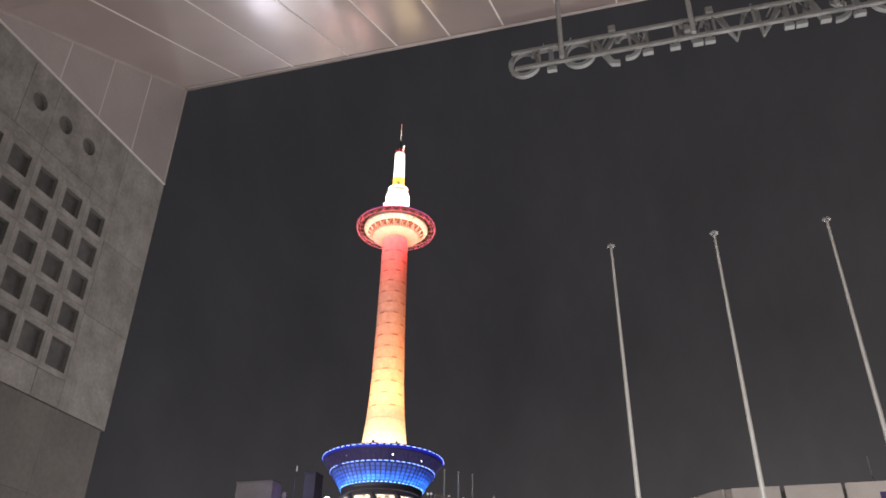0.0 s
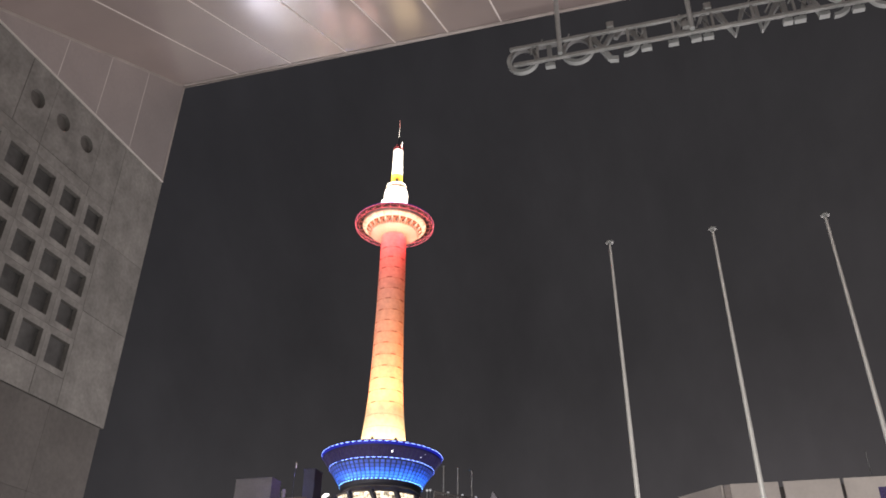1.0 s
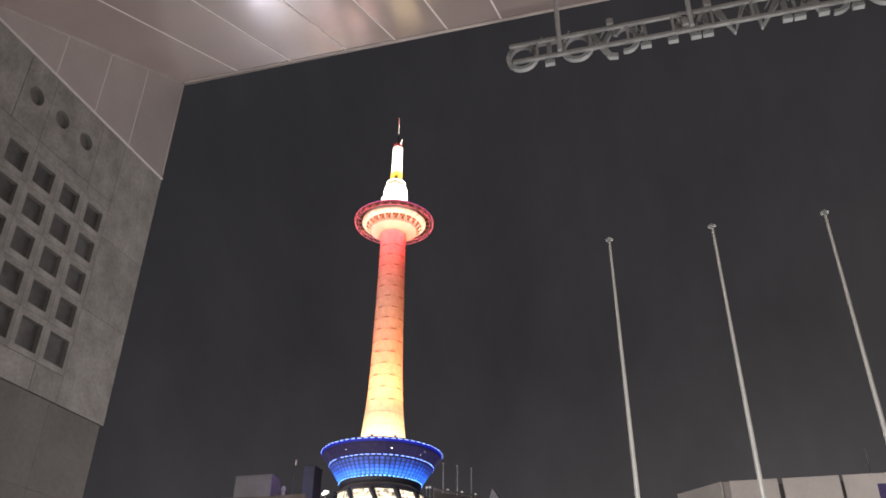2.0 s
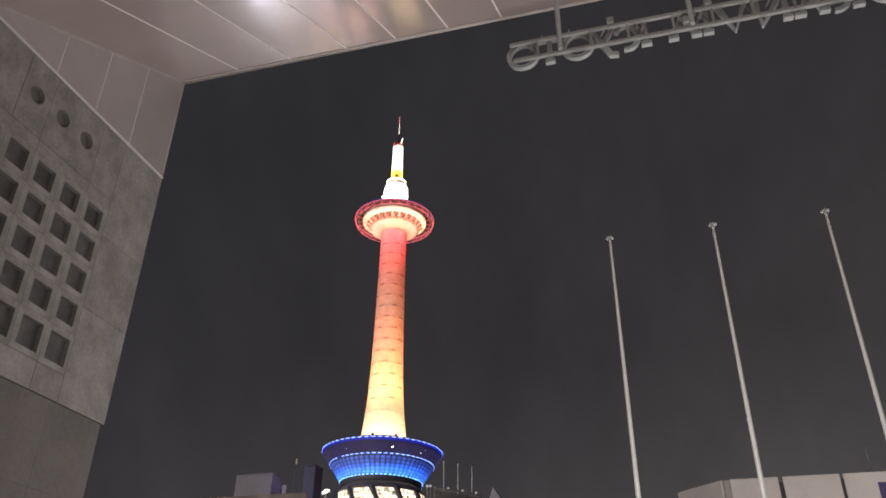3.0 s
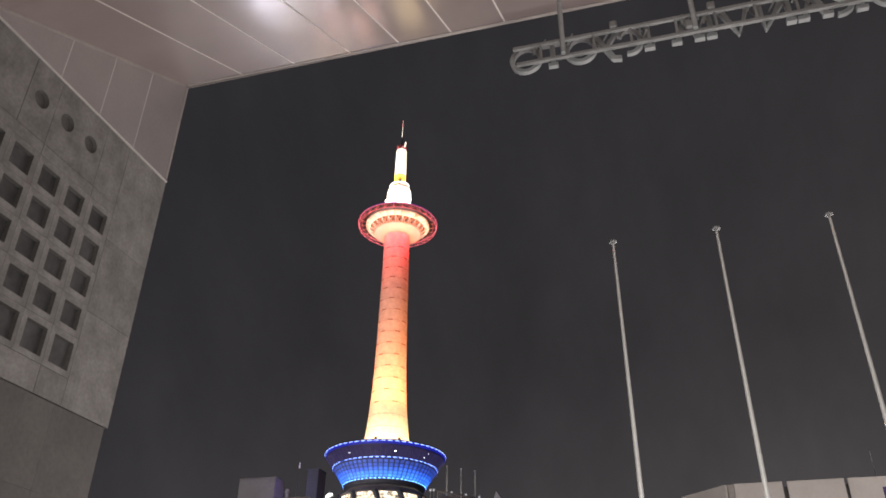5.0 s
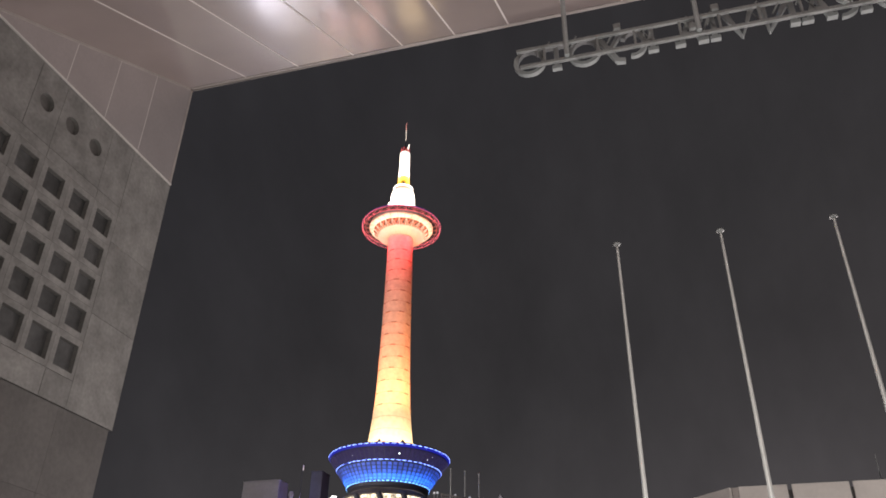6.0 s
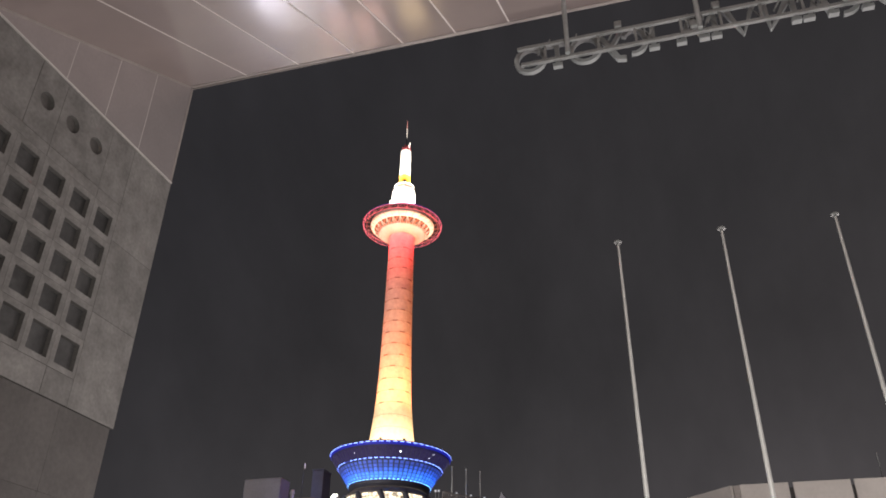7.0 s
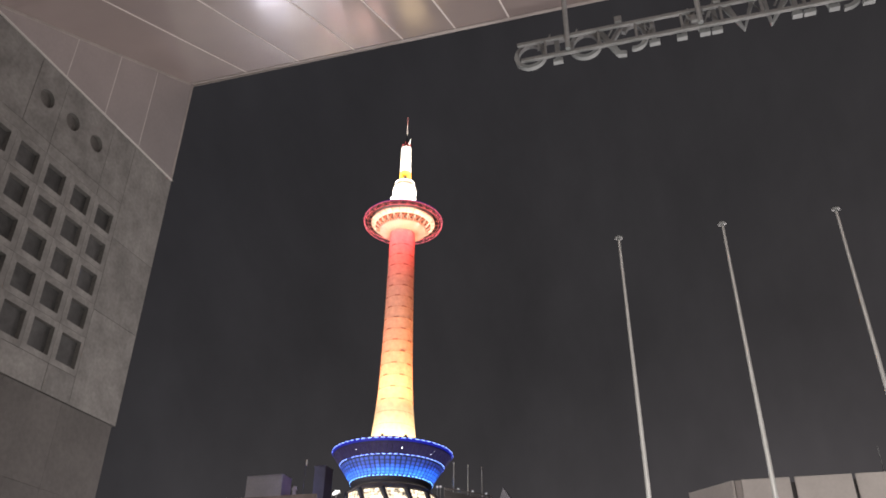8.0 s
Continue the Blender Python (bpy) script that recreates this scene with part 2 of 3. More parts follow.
BOWLFRAME = material("dark_bowl_frame", (0.05, 0.05, 0.07), 0.5, grain=0.1, stain=0.1)
# dark glass; purple haze and reflections on it put in as faint emission
BOWLGLASS = material("dim_glow_glass", (0.04, 0.03, 0.05), 0.15, grain=0.1, stain=0.3, emit=(0.40, 0.31, 1.0), strength=0.065, uneven=0.8)
LED = material("blue_led", (0.1, 0.15, 0.6), 0.4, emit=(0.27, 0.39, 1.0), strength=5.6)
LEDCYAN = material("cyan_led", (0.1, 0.3, 0.6), 0.4, emit=(0.25, 0.62, 1.0), strength=6.0)
LITGLASS = material("lit_cream_glazing", (0.5, 0.42, 0.3), 0.4, grain=0.2, grain_size=1.5, stain=0.4, stain_size=0.5, emit=(1.0, 0.84, 0.62), strength=1.6, uneven=0.95)
OFFICE = material("lit_office_window", (0.4, 0.4, 0.4), 0.3, emit=(1.0, 0.86, 0.74), strength=0.4)
# next four: emitters for unseen panels that the soffit mirrors
WHITEPANEL = material("white_glow_panel", (0.5, 0.5, 0.55), 0.3, emit=(0.90, 0.86, 1.0), strength=11.0)
CREAMPANEL = material("cream_glow_panel", (0.5, 0.5, 0.5), 0.3, emit=(1.0, 0.9, 0.88), strength=3.2)
PINKPANEL = material("pink_glow_panel", (0.5, 0.4, 0.4), 0.3, emit=(1.0, 0.55, 0.48), strength=4.0)
AMBERPANEL = material("amber_glow_panel", (0.5, 0.4, 0.3), 0.3, emit=(1.0, 0.72, 0.38), strength=2.6)
SOFTBULB = material("frosted_lamp_face", (0.8, 0.8, 0.8), 0.3, emit=(1.0, 0.95, 0.9), strength=2.5)
BULB = material("white_lamp_face", (0.8, 0.8, 0.8), 0.3, emit=(1.0, 0.95, 0.88), strength=14.0)
PARAPET = material("brown_parapet_render", (0.16, 0.13, 0.12), 0.8, grain=0.2, grain_size=2, stain=0.35, stain_size=0.4)
CLADDING = material("grey_building_cladding", (0.30, 0.28, 0.28), 0.7, grain=0.1, grain_size=3, stain=0.15, stain_size=0.2)
ROOFBLOCK = material("pale_penthouse_paint", (0.25, 0.237, 0.245), 0.7, grain=0.08, grain_size=3, stain=0.15, stain_size=0.3)
# grey cladding with the bowl's blue LED light mixed into its colour
BLUEBLOCK = material("blue_tinted_cladding", (0.10, 0.105, 0.17), 0.6, grain=0.1, grain_size=3, stain=0.2, stain_size=0.3)


# ---------------------------------------------------------------- mesh helpers
def mesh_of(name, bm, mats):
    bmesh.ops.recalc_face_normals(bm, faces=bm.faces)
    me = bpy.data.meshes.new(name)
    bm.to_mesh(me)
    bm.free()
    for m in mats if isinstance(mats, (list, tuple)) else [mats]:
        me.materials.append(m)
    return me


def part(name, bm, mats, parent, label=""):
    ob = new(name, mesh_of(name, bm, mats))
    ob.parent = parent
    return tagged(ob, label)


def thing(name, label, category, at=(0, 0, 0), group="", kind=""):
    ob = new(name)
    ob.location = at
    ob.empty_display_size = 0.3
    return tagged(ob, label, category, group, kind)


def solid(name, bm, mats, label, category, group="", kind="structure"):
    return tagged(new(name, mesh_of(name, bm, mats)), label, category, group, kind)


def box(bm, x0, x1, y0, y1, z0, z1, bevel=0.0, m=None):
    v = bmesh.ops.create_cube(bm, size=1.0)["verts"]
    for p in v:
        p.co = Vector((x0 + (p.co.x + 0.5) * (x1 - x0), y0 + (p.co.y + 0.5) * (y1 - y0), z0 + (p.co.z + 0.5) * (z1 - z0)))
        if m is not None:
            p.co = m @ p.co
    if bevel:
        es = list({e for p in v for e in p.link_edges})
        bmesh.ops.bevel(bm, geom=es, offset=bevel, segments=1, affect="EDGES")
    return bm


def prism(bm, outline, axis, a, b):
    """Outline in the two other axes, drawn out along an axis (0: x, 1: y, 2: z) from a to b."""
    def put(u, w, d):
        c = [u, w]
        c.insert(axis, d)
        return Vector(c)
    lo = [bm.verts.new(put(u, w, a)) for u, w in outline]
    hi = [bm.verts.new(put(u, w, b)) for u, w in outline]
    k = len(outline)
    bm.faces.new(lo)
    bm.faces.new(hi[::-1])
    for i in range(k):
        bm.faces.new((lo[i], lo[(i + 1) % k], hi[(i + 1) % k], hi[i]))
    return bm


def lathe(bm, profile, segs=48, start=0.0, end=math.tau, close=False, smooth=True):
    """A profile of (radius, z) turned about z; corners of the profile over 25 degrees stay sharp."""
    full = abs(end - start - math.tau) < 1e-6
    count, k = segs if full else segs + 1, len(profile)
    rings = []
    for i in range(count):
        a = start + (end - start) * i / segs
        rings.append([bm.verts.new((math.cos(a) * r, math.sin(a) * r, z)) for r, z in profile])
    for i in range(segs):
        a, b = rings[i], rings[(i + 1) % count]
        for j in range(k if close else k - 1):
            bm.faces.new((a[j], b[j], b[(j + 1) % k], a[(j + 1) % k])).smooth = smooth
    way = [Vector((profile[(j + 1) % k][0] - profile[j][0], profile[(j + 1) % k][1] - profile[j][1])) for j in range(k)]
    for j in range(0 if close else 1, k if close else k - 1):
        if way[j - 1].angle(way[j], 0.0) > radians(25):
            for i in range(segs):
                edge = bm.edges.get((rings[i][j], rings[(i + 1) % count][j]))
                if edge:
                    edge.smooth = False
    return bm


def tube(bm, a, b, r0, r1=None, segs=8):
    r1 = r0 if r1 is None else r1
    a, b = Vector(a), Vector(b)
    turn = (b - a).to_track_quat("Z", "Y").to_matrix()
    lo, hi = [], []
    for i in range(segs):
        d = turn @ Vector((math.cos(math.tau * i / segs), math.sin(math.tau * i / segs), 0))
        lo.append(bm.verts.new(a + d * r0))
        hi.append(bm.verts.new(b + d * r1))
    bm.faces.new(lo[::-1])
    bm.faces.new(hi)
    for i in range(segs):
        f = bm.faces.new((lo[i], lo[(i + 1) % segs], hi[(i + 1) % segs], hi[i]))
        f.smooth = segs > 6
    for ring in (lo, hi):
        for i in range(segs):
            bm.edges.get((ring[i], ring[(i + 1) % segs])).smooth = False
    return bm


# ---------------------------------------------------------------- ground and the station gate
GATE_Y, SOFFIT_Z, SLOPE, WALL_X = 14.0, 16.6, 0.52, -11.68


def build_ground():
    bm = bmesh.new()
    v = [bm.verts.new(c) for c in ((-900, -900, 0), (900, -900, 0), (900, 1500, 0), (-900, 1500, 0))]
    bm.faces.new(v)
    solid("ground", bm, ASPHALT, "dark asphalt ground of the street and plaza", "ground")
    bm = box(bmesh.new(), -12.6, 20.4, -8.4, 16.9, 0.004, 0.15, 0.01)
    solid("pavement", bm, PAVING, "grey stone paving under the station gate", "pavement")


def build_soffit():
    """Sloping ceiling of metal panels with pale seams, rising towards the street."""
    bm = bmesh.new()
    z_at = lambda y: SOFFIT_Z + SLOPE * (y - GATE_Y)
    lift = lambda x: 0.0045 * max(0.0, -3.0 - x)
    xs = [WALL_X, -9.93, -8.36, -6.76, -5.40, -3.99, -2.60, -1.20, 0.20, 1.60, 3.0, 4.4, 5.8, 7.2, 8.6, 10.0, 11.4, 12.8, 14.2, 15.6, 17.0, 18.4, 20.0]
    half = 0.021

    def slab(x0, x1, y0, y1, up0, up1, index):
        corners = [bm.verts.new((x, y, z_at(y) + lift(x) + u)) for u in (up0, up1) for x, y in ((x0, y0), (x1, y0), (x1, y1), (x0, y1))]
        for q in ((0, 3, 2, 1), (4, 5, 6, 7), (0, 1, 5, 4), (1, 2, 6, 5), (2, 3, 7, 6), (3, 0, 4, 7)):
            bm.faces.new([corners[i] for i in q]).material_index = index

    ys = [-8.0, -2.6, 2.8, 8.2, 13.86]
    rng = random.Random(4)
    for a, b in zip(xs, xs[1:]):
        bow, ripple = rng.uniform(0.004, 0.008), rng.choice((0.0004, 0.0008, 0.0022))
        for y0, y1 in zip(ys, ys[1:]):
            slab(a + half, b - half, y0 + 0.004, y1 - 0.004, 0.03, 0.05, 0)
            # the thin sheet bows down between its seams and ripples along its length
            off = rng.uniform(0, 50)
            nu, nv, net = 12, 44, []
            for v in range(nv + 1):
                for u in range(nu + 1):
                    fu, fv = u / nu, v / nv
                    x, y = a + half + (b - a - 2 * half) * fu, y0 + 0.004 + (y1 - y0 - 0.008) * fv
                    across, along = 4 * fu * (1 - fu), min(1.0, 7 * fv * (1 - fv))
                    dz = -bow * across * along
                    dz += across * along * (0.006 * noise.noise(Vector((x * 0.9 + off, y * 0.45, off))) + ripple * noise.noise(Vector((x * 0.5, y * 2.4, off * 1.7))))
                    net.append(bm.verts.new((x, y, z_at(y) + lift(x) + dz)))
            for v in range(nv):
                for u in range(nu):
                    q = v * (nu + 1) + u
                    bm.faces.new((net[q], net[q + 1], net[q + nu + 2], net[q + nu + 1])).smooth = True
    for x in xs[1:-1]:
        slab(x - half, x + half, -8.0, 13.86, -0.006, 0.05, 1)
    slab(WALL_X - 0.4, 20.0, -8.0, 14.0, 0.054, 0.4, 0)
    solid("ceiling", bm, (SOFFIT, SEAM), "sloping brushed aluminium soffit with pale seams", "ceiling")
    bm = bmesh.new()
    a, b = z_at(13.864) - 0.012, z_at(13.995) - 0.012
    for x0, x1 in ((WALL_X + 0.02, -3.0), (-3.0, 20.0)):
        lo = [bm.verts.new((x0, y, z + lift(x0))) for y, z in ((13.864, a), (13.995, b), (13.995, b + 0.05), (13.864, a + 0.05))]
        hi = [bm.verts.new((x1, y, z + lift(x1))) for y, z in ((13.864, a), (13.995, b), (13.995, b + 0.05), (13.864, a + 0.05))]
        for i in range(4):
            bm.faces.new((lo[i], lo[(i + 1) % 4], hi[(i + 1) % 4], hi[i]))
    prism(bm, [(14.004, b + 0.012), (14.03, b + 0.012), (14.03, b + 0.5), (14.004, b + 0.5)], 0, WALL_X - 0.4, 20)
    solid("trim", bm, EDGE, "pale metal edge trim of the soffit", "trim")
    bm = bmesh.new()
    a, b = z_at(7.6) - 0.015, z_at(13.86) - 0.015
    prism(bm, [(7.6, a), (13.86, b), (13.86, b + 0.06), (7.6, a + 0.06)], 0, WALL_X + 0.003, WALL_X + 0.020)
    solid("trim", bm, EDGE, "pale strip between soffit and side panels", "trim")


def wall_panel(parent, y0, y1, z0, z1, mat=None, name="stone_panel", x=WALL_X, depth=0.18, hole=None):
    g = 0.004 if mat is None else 0.0015
    y0, y1, z0, z1 = y0 + g, y1 - g, z0 + g, z1 - g
    bm = bmesh.new()
    if hole is None:
        box(bm, x - depth, x, y0, y1, z0, z1, 0.004 if mat is None else 0.002)
    else:
        cy, cz, r = hole
        k = 32
        rim, edge, inner = [], [], []
        for i in range(k):
            a = math.tau * (i + 0.5) / k
            c, s = math.cos(a), math.sin(a)
            reach = min(((y1 if c > 0 else y0) - cy) / c, ((z1 if s > 0 else z0) - cz) / s)
            rim.append(bm.verts.new((x, cy + c * r, cz + s * r)))
            inner.append(bm.verts.new((x - 0.10, cy + c * r, cz + s * r)))
            edge.append(bm.verts.new((x, cy + c * reach, cz + s * reach)))
        corner = {}
        for i in range(k):
            j = (i + 1) % k
            a, b = edge[i].co, edge[j].co
            if abs(a.y - b.y) > 1e-5 and abs(a.z - b.z) > 1e-5:
                cy2 = y1 if max(a.y, b.y) > y1 - 1e-4 else y0
                cz2 = z1 if max(a.z, b.z) > z1 - 1e-4 else z0
                corner[i] = bm.verts.new((x, cy2, cz2))
                bm.faces.new((rim[i], edge[i], corner[i], edge[j], rim[j]))
            else:
                bm.faces.new((rim[i], edge[i], edge[j], rim[j]))
            bm.faces.new((rim[i], rim[j], inner[j], inner[i]))
        # hole floor borrows the darker stone colour as painted shade
        bm.faces.new(inner).material_index = 1
        back = [bm.verts.new((x - 0.18, yy, zz)) for yy, zz in ((y0, z0), (y1, z0), (y1, z1), (y0, z1))]
        front = [bm.verts.new((x - 0.001, yy, zz)) for yy, zz in ((y0, z0), (y1, z0), (y1, z1), (y0, z1))]
        for i in range(4):
            bm.faces.new((front[i], front[(i + 1) % 4], back[(i + 1) % 4], back[i]))
    part(name, bm, (mat or GRANITE, GRANITE_DARK) if hole else (mat or GRANITE), parent)


def build_west_wall():
    # wall core wears the shade-darkened colour that shows through the shallow niches
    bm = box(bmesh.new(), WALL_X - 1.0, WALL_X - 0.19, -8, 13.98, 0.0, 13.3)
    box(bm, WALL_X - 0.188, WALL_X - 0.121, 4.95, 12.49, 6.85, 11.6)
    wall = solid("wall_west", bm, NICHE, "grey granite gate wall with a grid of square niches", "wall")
    # the screen of square niches: one pierced stone a niche
    pitch, size, y_first, z_top = 0.79, 0.52, 5.51, 11.25
    rise, rim = 0.784, 0.135

    def niche_stone(high, below, wide=size):
        """Front at x = 0; the niche's upper near corner at y = z = 0."""
        bm = bmesh.new()
        g = 0.0022
        oy, oz = (-rim + g, pitch - rim - g), (-high - below + g, 0.142 - g)
        outer = [(oy[0], oz[0]), (oy[1], oz[0]), (oy[1], oz[1]), (oy[0], oz[1])]
        inner = [(0, -high), (wide, -high), (wide, 0), (0, 0)]
        ring = lambda pts, x: [bm.verts.new((x, y, z)) for y, z in pts]
        fo, fi, bo, bi = ring(outer, 0), ring(inner, 0), ring(outer, -0.115), ring(inner, -0.115)
        for i in range(4):
            j = (i + 1) % 4
            for p, q in ((fo, fi), (fi, bi), (bi, bo), (bo, fo)):
                bm.faces.new((p[i], p[j], q[j], q[i]))
        return mesh_of("niche_stone", bm, GRANITE)

    upper, lowest = niche_stone(0.5, rise - 0.142 - 0.5), niche_stone(0.60, 0.132, 0.57)
    for i in range(9):
        for j in range(5):
            stone = new("niche_stone", upper if j else lowest)
            stone.parent = wall
            stone.location = (WALL_X, y_first + pitch * i, z_top - rise * (4 - j))
    base_z, rest = z_top - rise * 4 - 0.59 - 0.142, y_first - rim
    for i in range(5):
        y0, y1 = rest + pitch * 2 * i, min(rest + pitch * 2 * (i + 1), 12.49)
        wall_panel(wall, y0, y1, 6.8, base_z, depth=0.115)
        wall_panel(wall, y0, y1, z_top + 0.142, 11.66, depth=0.115)
    wall_panel(wall, 4.9, rest, 6.8, 9.2)
    wall_panel(wall, 4.9, rest, 9.2, 11.66)
    # plain and round-holed panels round it
    for a, b in ((-8, -4.8), (-4.8, -1.6), (-1.6, 1.6), (1.6, 4.9)):
        for z0, z1 in ((6.8, 9.2), (9.2, 11.66)):
            wall_panel(wall, a, b, z0, z1)
    for z0, z1 in ((6.8, 8.95), (8.95, 10.75), (10.75, 13.33)):
        wall_panel(wall, 12.487, 14.0, z0, z1)
    for a, b in ((-8, -4.8), (-4.8, -1.6), (-1.6, 1.6), (1.6, 4.9), (4.9, 7.0), (7.0, 9.315), (11.675, 12.487)):
        wall_panel(wall, a, b, 11.66, 13.33)
    for c in (9.71, 10.50, 11.28):
        wall_panel(wall, c - 0.395, c + 0.395, 11.66, 13.33, hole=(c, 12.53, 0.20))
    # darker, set-back base course
    y = -8.0
    while y < 13.8:
        for z0, z1 in ((0.0, 1.7), (1.7, 3.4), (3.4, 5.1), (5.1, 6.79)):
            wall_panel(wall, y, min(y + 1.565, 13.92), z0, z1, GRANITE_DARK, "base_stone", WALL_X - 0.025, 0.15)
        y += 1.565
    # metal panels between the stone and the soffit
    top = lambda yy: SOFFIT_Z + SLOPE * (yy - GATE_Y) + 0.025
    cuts = [7.82, 9.98, 11.28, 12.56, 13.94]
    for a, b in zip(cuts, cuts[1:]):
        bm = prism(bmesh.new(), [(a + 0.012, 13.375), (b - 0.012, 13.375), (b - 0.012, top(b)), (a + 0.012, max(top(a), 13.38))], 0, WALL_X - 0.4, WALL_X)
        part("metal_panel", bm, SIDE, wall, "brushed aluminium panel")
    for c in cuts[1:-1]:
        bm = box(bmesh.new(), WALL_X - 0.3, WALL_X - 0.004, c - 0.012, c + 0.012, 13.375, top(c))
        part("seam_strip", bm, SIDESEAM, wall)
    part("edge_strip", box(bmesh.new(), WALL_X - 0.4, WALL_X + 0.008, 13.935, 14.0, 13.375, SOFFIT_Z - 0.02, 0.004), EDGE, wall)
    part("ledge_strip", box(bmesh.new(), WALL_X - 0.4, WALL_X + 0.035, -8, 14.0, 13.338, 13.368, 0.008), SIDESEAM, wall, "pale metal strip above the stone")


def build_closing_walls():
    solid("wall_east", box(bmesh.new(), 20.0, 20.6, -8, 14, 0, 16.5), PLASTER, "plain grey side wall of the gate", "wall")
    solid("wall_south", box(bmesh.new(), -12.7, 20.6, -8.6, -8.0, 0, 6.0), PLASTER, "plain grey back wall of the gate", "wall")


def build_sign():
    """Openwork sign seen from behind: shapes on a twin-rail frame hung by posts."""
    sign = thing("hanging_sign", "grey metal letter-shaped sign on rails, seen from behind", "sign", (0, 13.0, 14.20))
    x0, x1 = -2.3, 6.6
    part("rail", box(bmesh.new(), x0 + 0.12, x1, -0.16, -0.07, -0.205, -0.12, 0.01), STEEL, sign, "lower steel rail")
    part("rail", box(bmesh.new(), x0 + 0.05, x1, -0.16, -0.08, 0.275, 0.36, 0.01), STEEL, sign, "upper steel rail")
    for x in (-1.12, 1.66, 4.46):
        part("post", tube(bmesh.new(), (x, -0.22, -0.16), (x, -0.22, 1.80), 0.055, segs=12), POST, sign, "round hanging post")
    for x in (-1.62, -0.45, 0.35, 1.30, 2.1, 2.9, 3.7, 5.2):
        part("stay", box(bmesh.new(), x - 0.03, x + 0.022, -0.14, -0.085, -0.12, 0.275), STEEL, sign)

    def ring(cx, cz, rx, rz, wx, wz):
        bm = bmesh.new()
        k, loops = 36, []
        for d, sx, sz in ((0.0, rx, rz), (0.0, rx - wx, rz - wz), (0.11, rx - wx, rz - wz), (0.11, rx, rz)):
            loops.append([bm.verts.new((cx + math.cos(math.tau * i / k) * sx, d, cz + math.sin(math.tau * i / k) * sz)) for i in range(k)])
        for q in range(4):
            a, b = loops[q], loops[(q + 1) % 4]
            for i in range(k):
                bm.faces.new((a[i], a[(i + 1) % k], b[(i + 1) % k], b[i]))
        part("sign_shape", bm, LETTER, sign, "ring-shaped sign piece")

    def arc(cx, cz, rx, rz, w, from_deg, to_deg):
        bm = bmesh.new()
        k = 14
        pts = [radians(from_deg + (to_deg - from_deg) * i / k) for i in range(k + 1)]
        out = [(cx + math.cos(a) * rx, cz + math.sin(a) * rz) for a in pts]
        inn = [(cx + math.cos(a) * (rx - w), cz + math.sin(a) * (rz - w * 0.8)) for a in pts]
        loops = [[bm.verts.new((u, d, v)) for u, v in line] for line, d in ((out, 0.0), (inn, 0.0), (inn, 0.10), (out, 0.10))]
        for q in range(4):
            a, b = loops[q], loops[(q + 1) % 4]
            for i in range(k):
                bm.faces.new((a[i], a[i + 1], b[i + 1], b[i]))
        bm.faces.new([lp[0] for lp in loops])
        bm.faces.new([lp[k] for lp in loops])
        part("sign_shape", bm, LETTER, sign, "curved sign piece")

    def bars(*polys):
        bm = bmesh.new()
        for i, p in enumerate(polys):
            prism(bm, [(u, w + 0.003 * i) for u, w in p], 1, -0.004 * i, 0.10 + 0.004 * i)
        part("sign_shape", bm, LETTER, sign)

    def foot(x, w=0.105):
        return [(x - w, -0.264), (x + w, -0.264), (x + w, -0.168), (x - w, -0.168)]

    def stem(x, w=0.1, half=0.105, z1=0.46):
        return [(x - w / 2, -0.26), (x + w / 2, -0.26), (x + w / 2, z1), (x - w / 2, z1)], foot(x, half)

    def slant(xa, za, xb, zb, w=0.12, w_end=None):
        e = w if w_end is None else w_end
        return [(xa - w / 2, za), (xa + w / 2, za), (xb + e / 2, zb), (xb - e / 2, zb)]

    lo, hi = -0.26, 0.46
    ring(-1.985, 0.09, 0.365, 0.38, 0.10, 0.09)
    bars(*stem(-1.38), [(-1.62, 0.37), (-1.14, 0.37), (-1.14, 0.47), (-1.62, 0.47)])
    ring(-0.76, 0.09, 0.36, 0.38, 0.10, 0.09)
    bars(slant(-0.06, -0.36, -0.46, hi, 0.13), [(-0.10, -0.40), (0.09, -0.43), (0.10, -0.33), (-0.03, -0.30), (-0.11, -0.28)], slant(-0.20, 0.0, 0.06, hi, 0.09))
    bars(*stem(0.70, half=0.11))
    arc(0.29, 0.04, 0.30, 0.36, 0.10, -105, 0)
    arc(0.29, 0.08, 0.29, 0.36, 0.10, 0, 150)
    bars([(0.55, 0.02), (0.68, 0.02), (0.68, 0.11), (0.55, 0.11)])
    bars(slant(1.265, lo, 1.50, hi, 0.09), slant(1.735, lo, 1.50, hi), foot(1.265), foot(1.735), [(1.33, 0.0), (1.67, 0.0), (1.67, 0.07), (1.33, 0.07)])
    bars(*stem(1.98))
    bars(slant(2.51, -0.34, 2.22, hi, 0.02, 0.15), slant(2.51, -0.34, 2.78, hi, 0.02, 0.11))
    bars(slant(3.04, -0.34, 3.0, hi, 0.03, 0.10), slant(3.04, -0.34, 3.50, hi, 0.03, 0.17), *stem(3.55, half=0.095))
    bars(slant(3.79, lo, 4.02, hi, 0.09), slant(4.25, lo, 4.02, hi), foot(3.79, 0.11), foot(4.25, 0.10), [(3.86, 0.0), (4.18, 0.0), (4.18, 0.07), (3.86, 0.07)])
    arc(4.45, 0.0, 0.34, 0.32, 0.11, -95, -25)
    arc(4.66, 0.28, 0.24, 0.19, 0.08, 80, 280)
    bars(*stem(4.89, half=0.11))
    ring(5.48, 0.09, 0.36, 0.38, 0.10, 0.09)
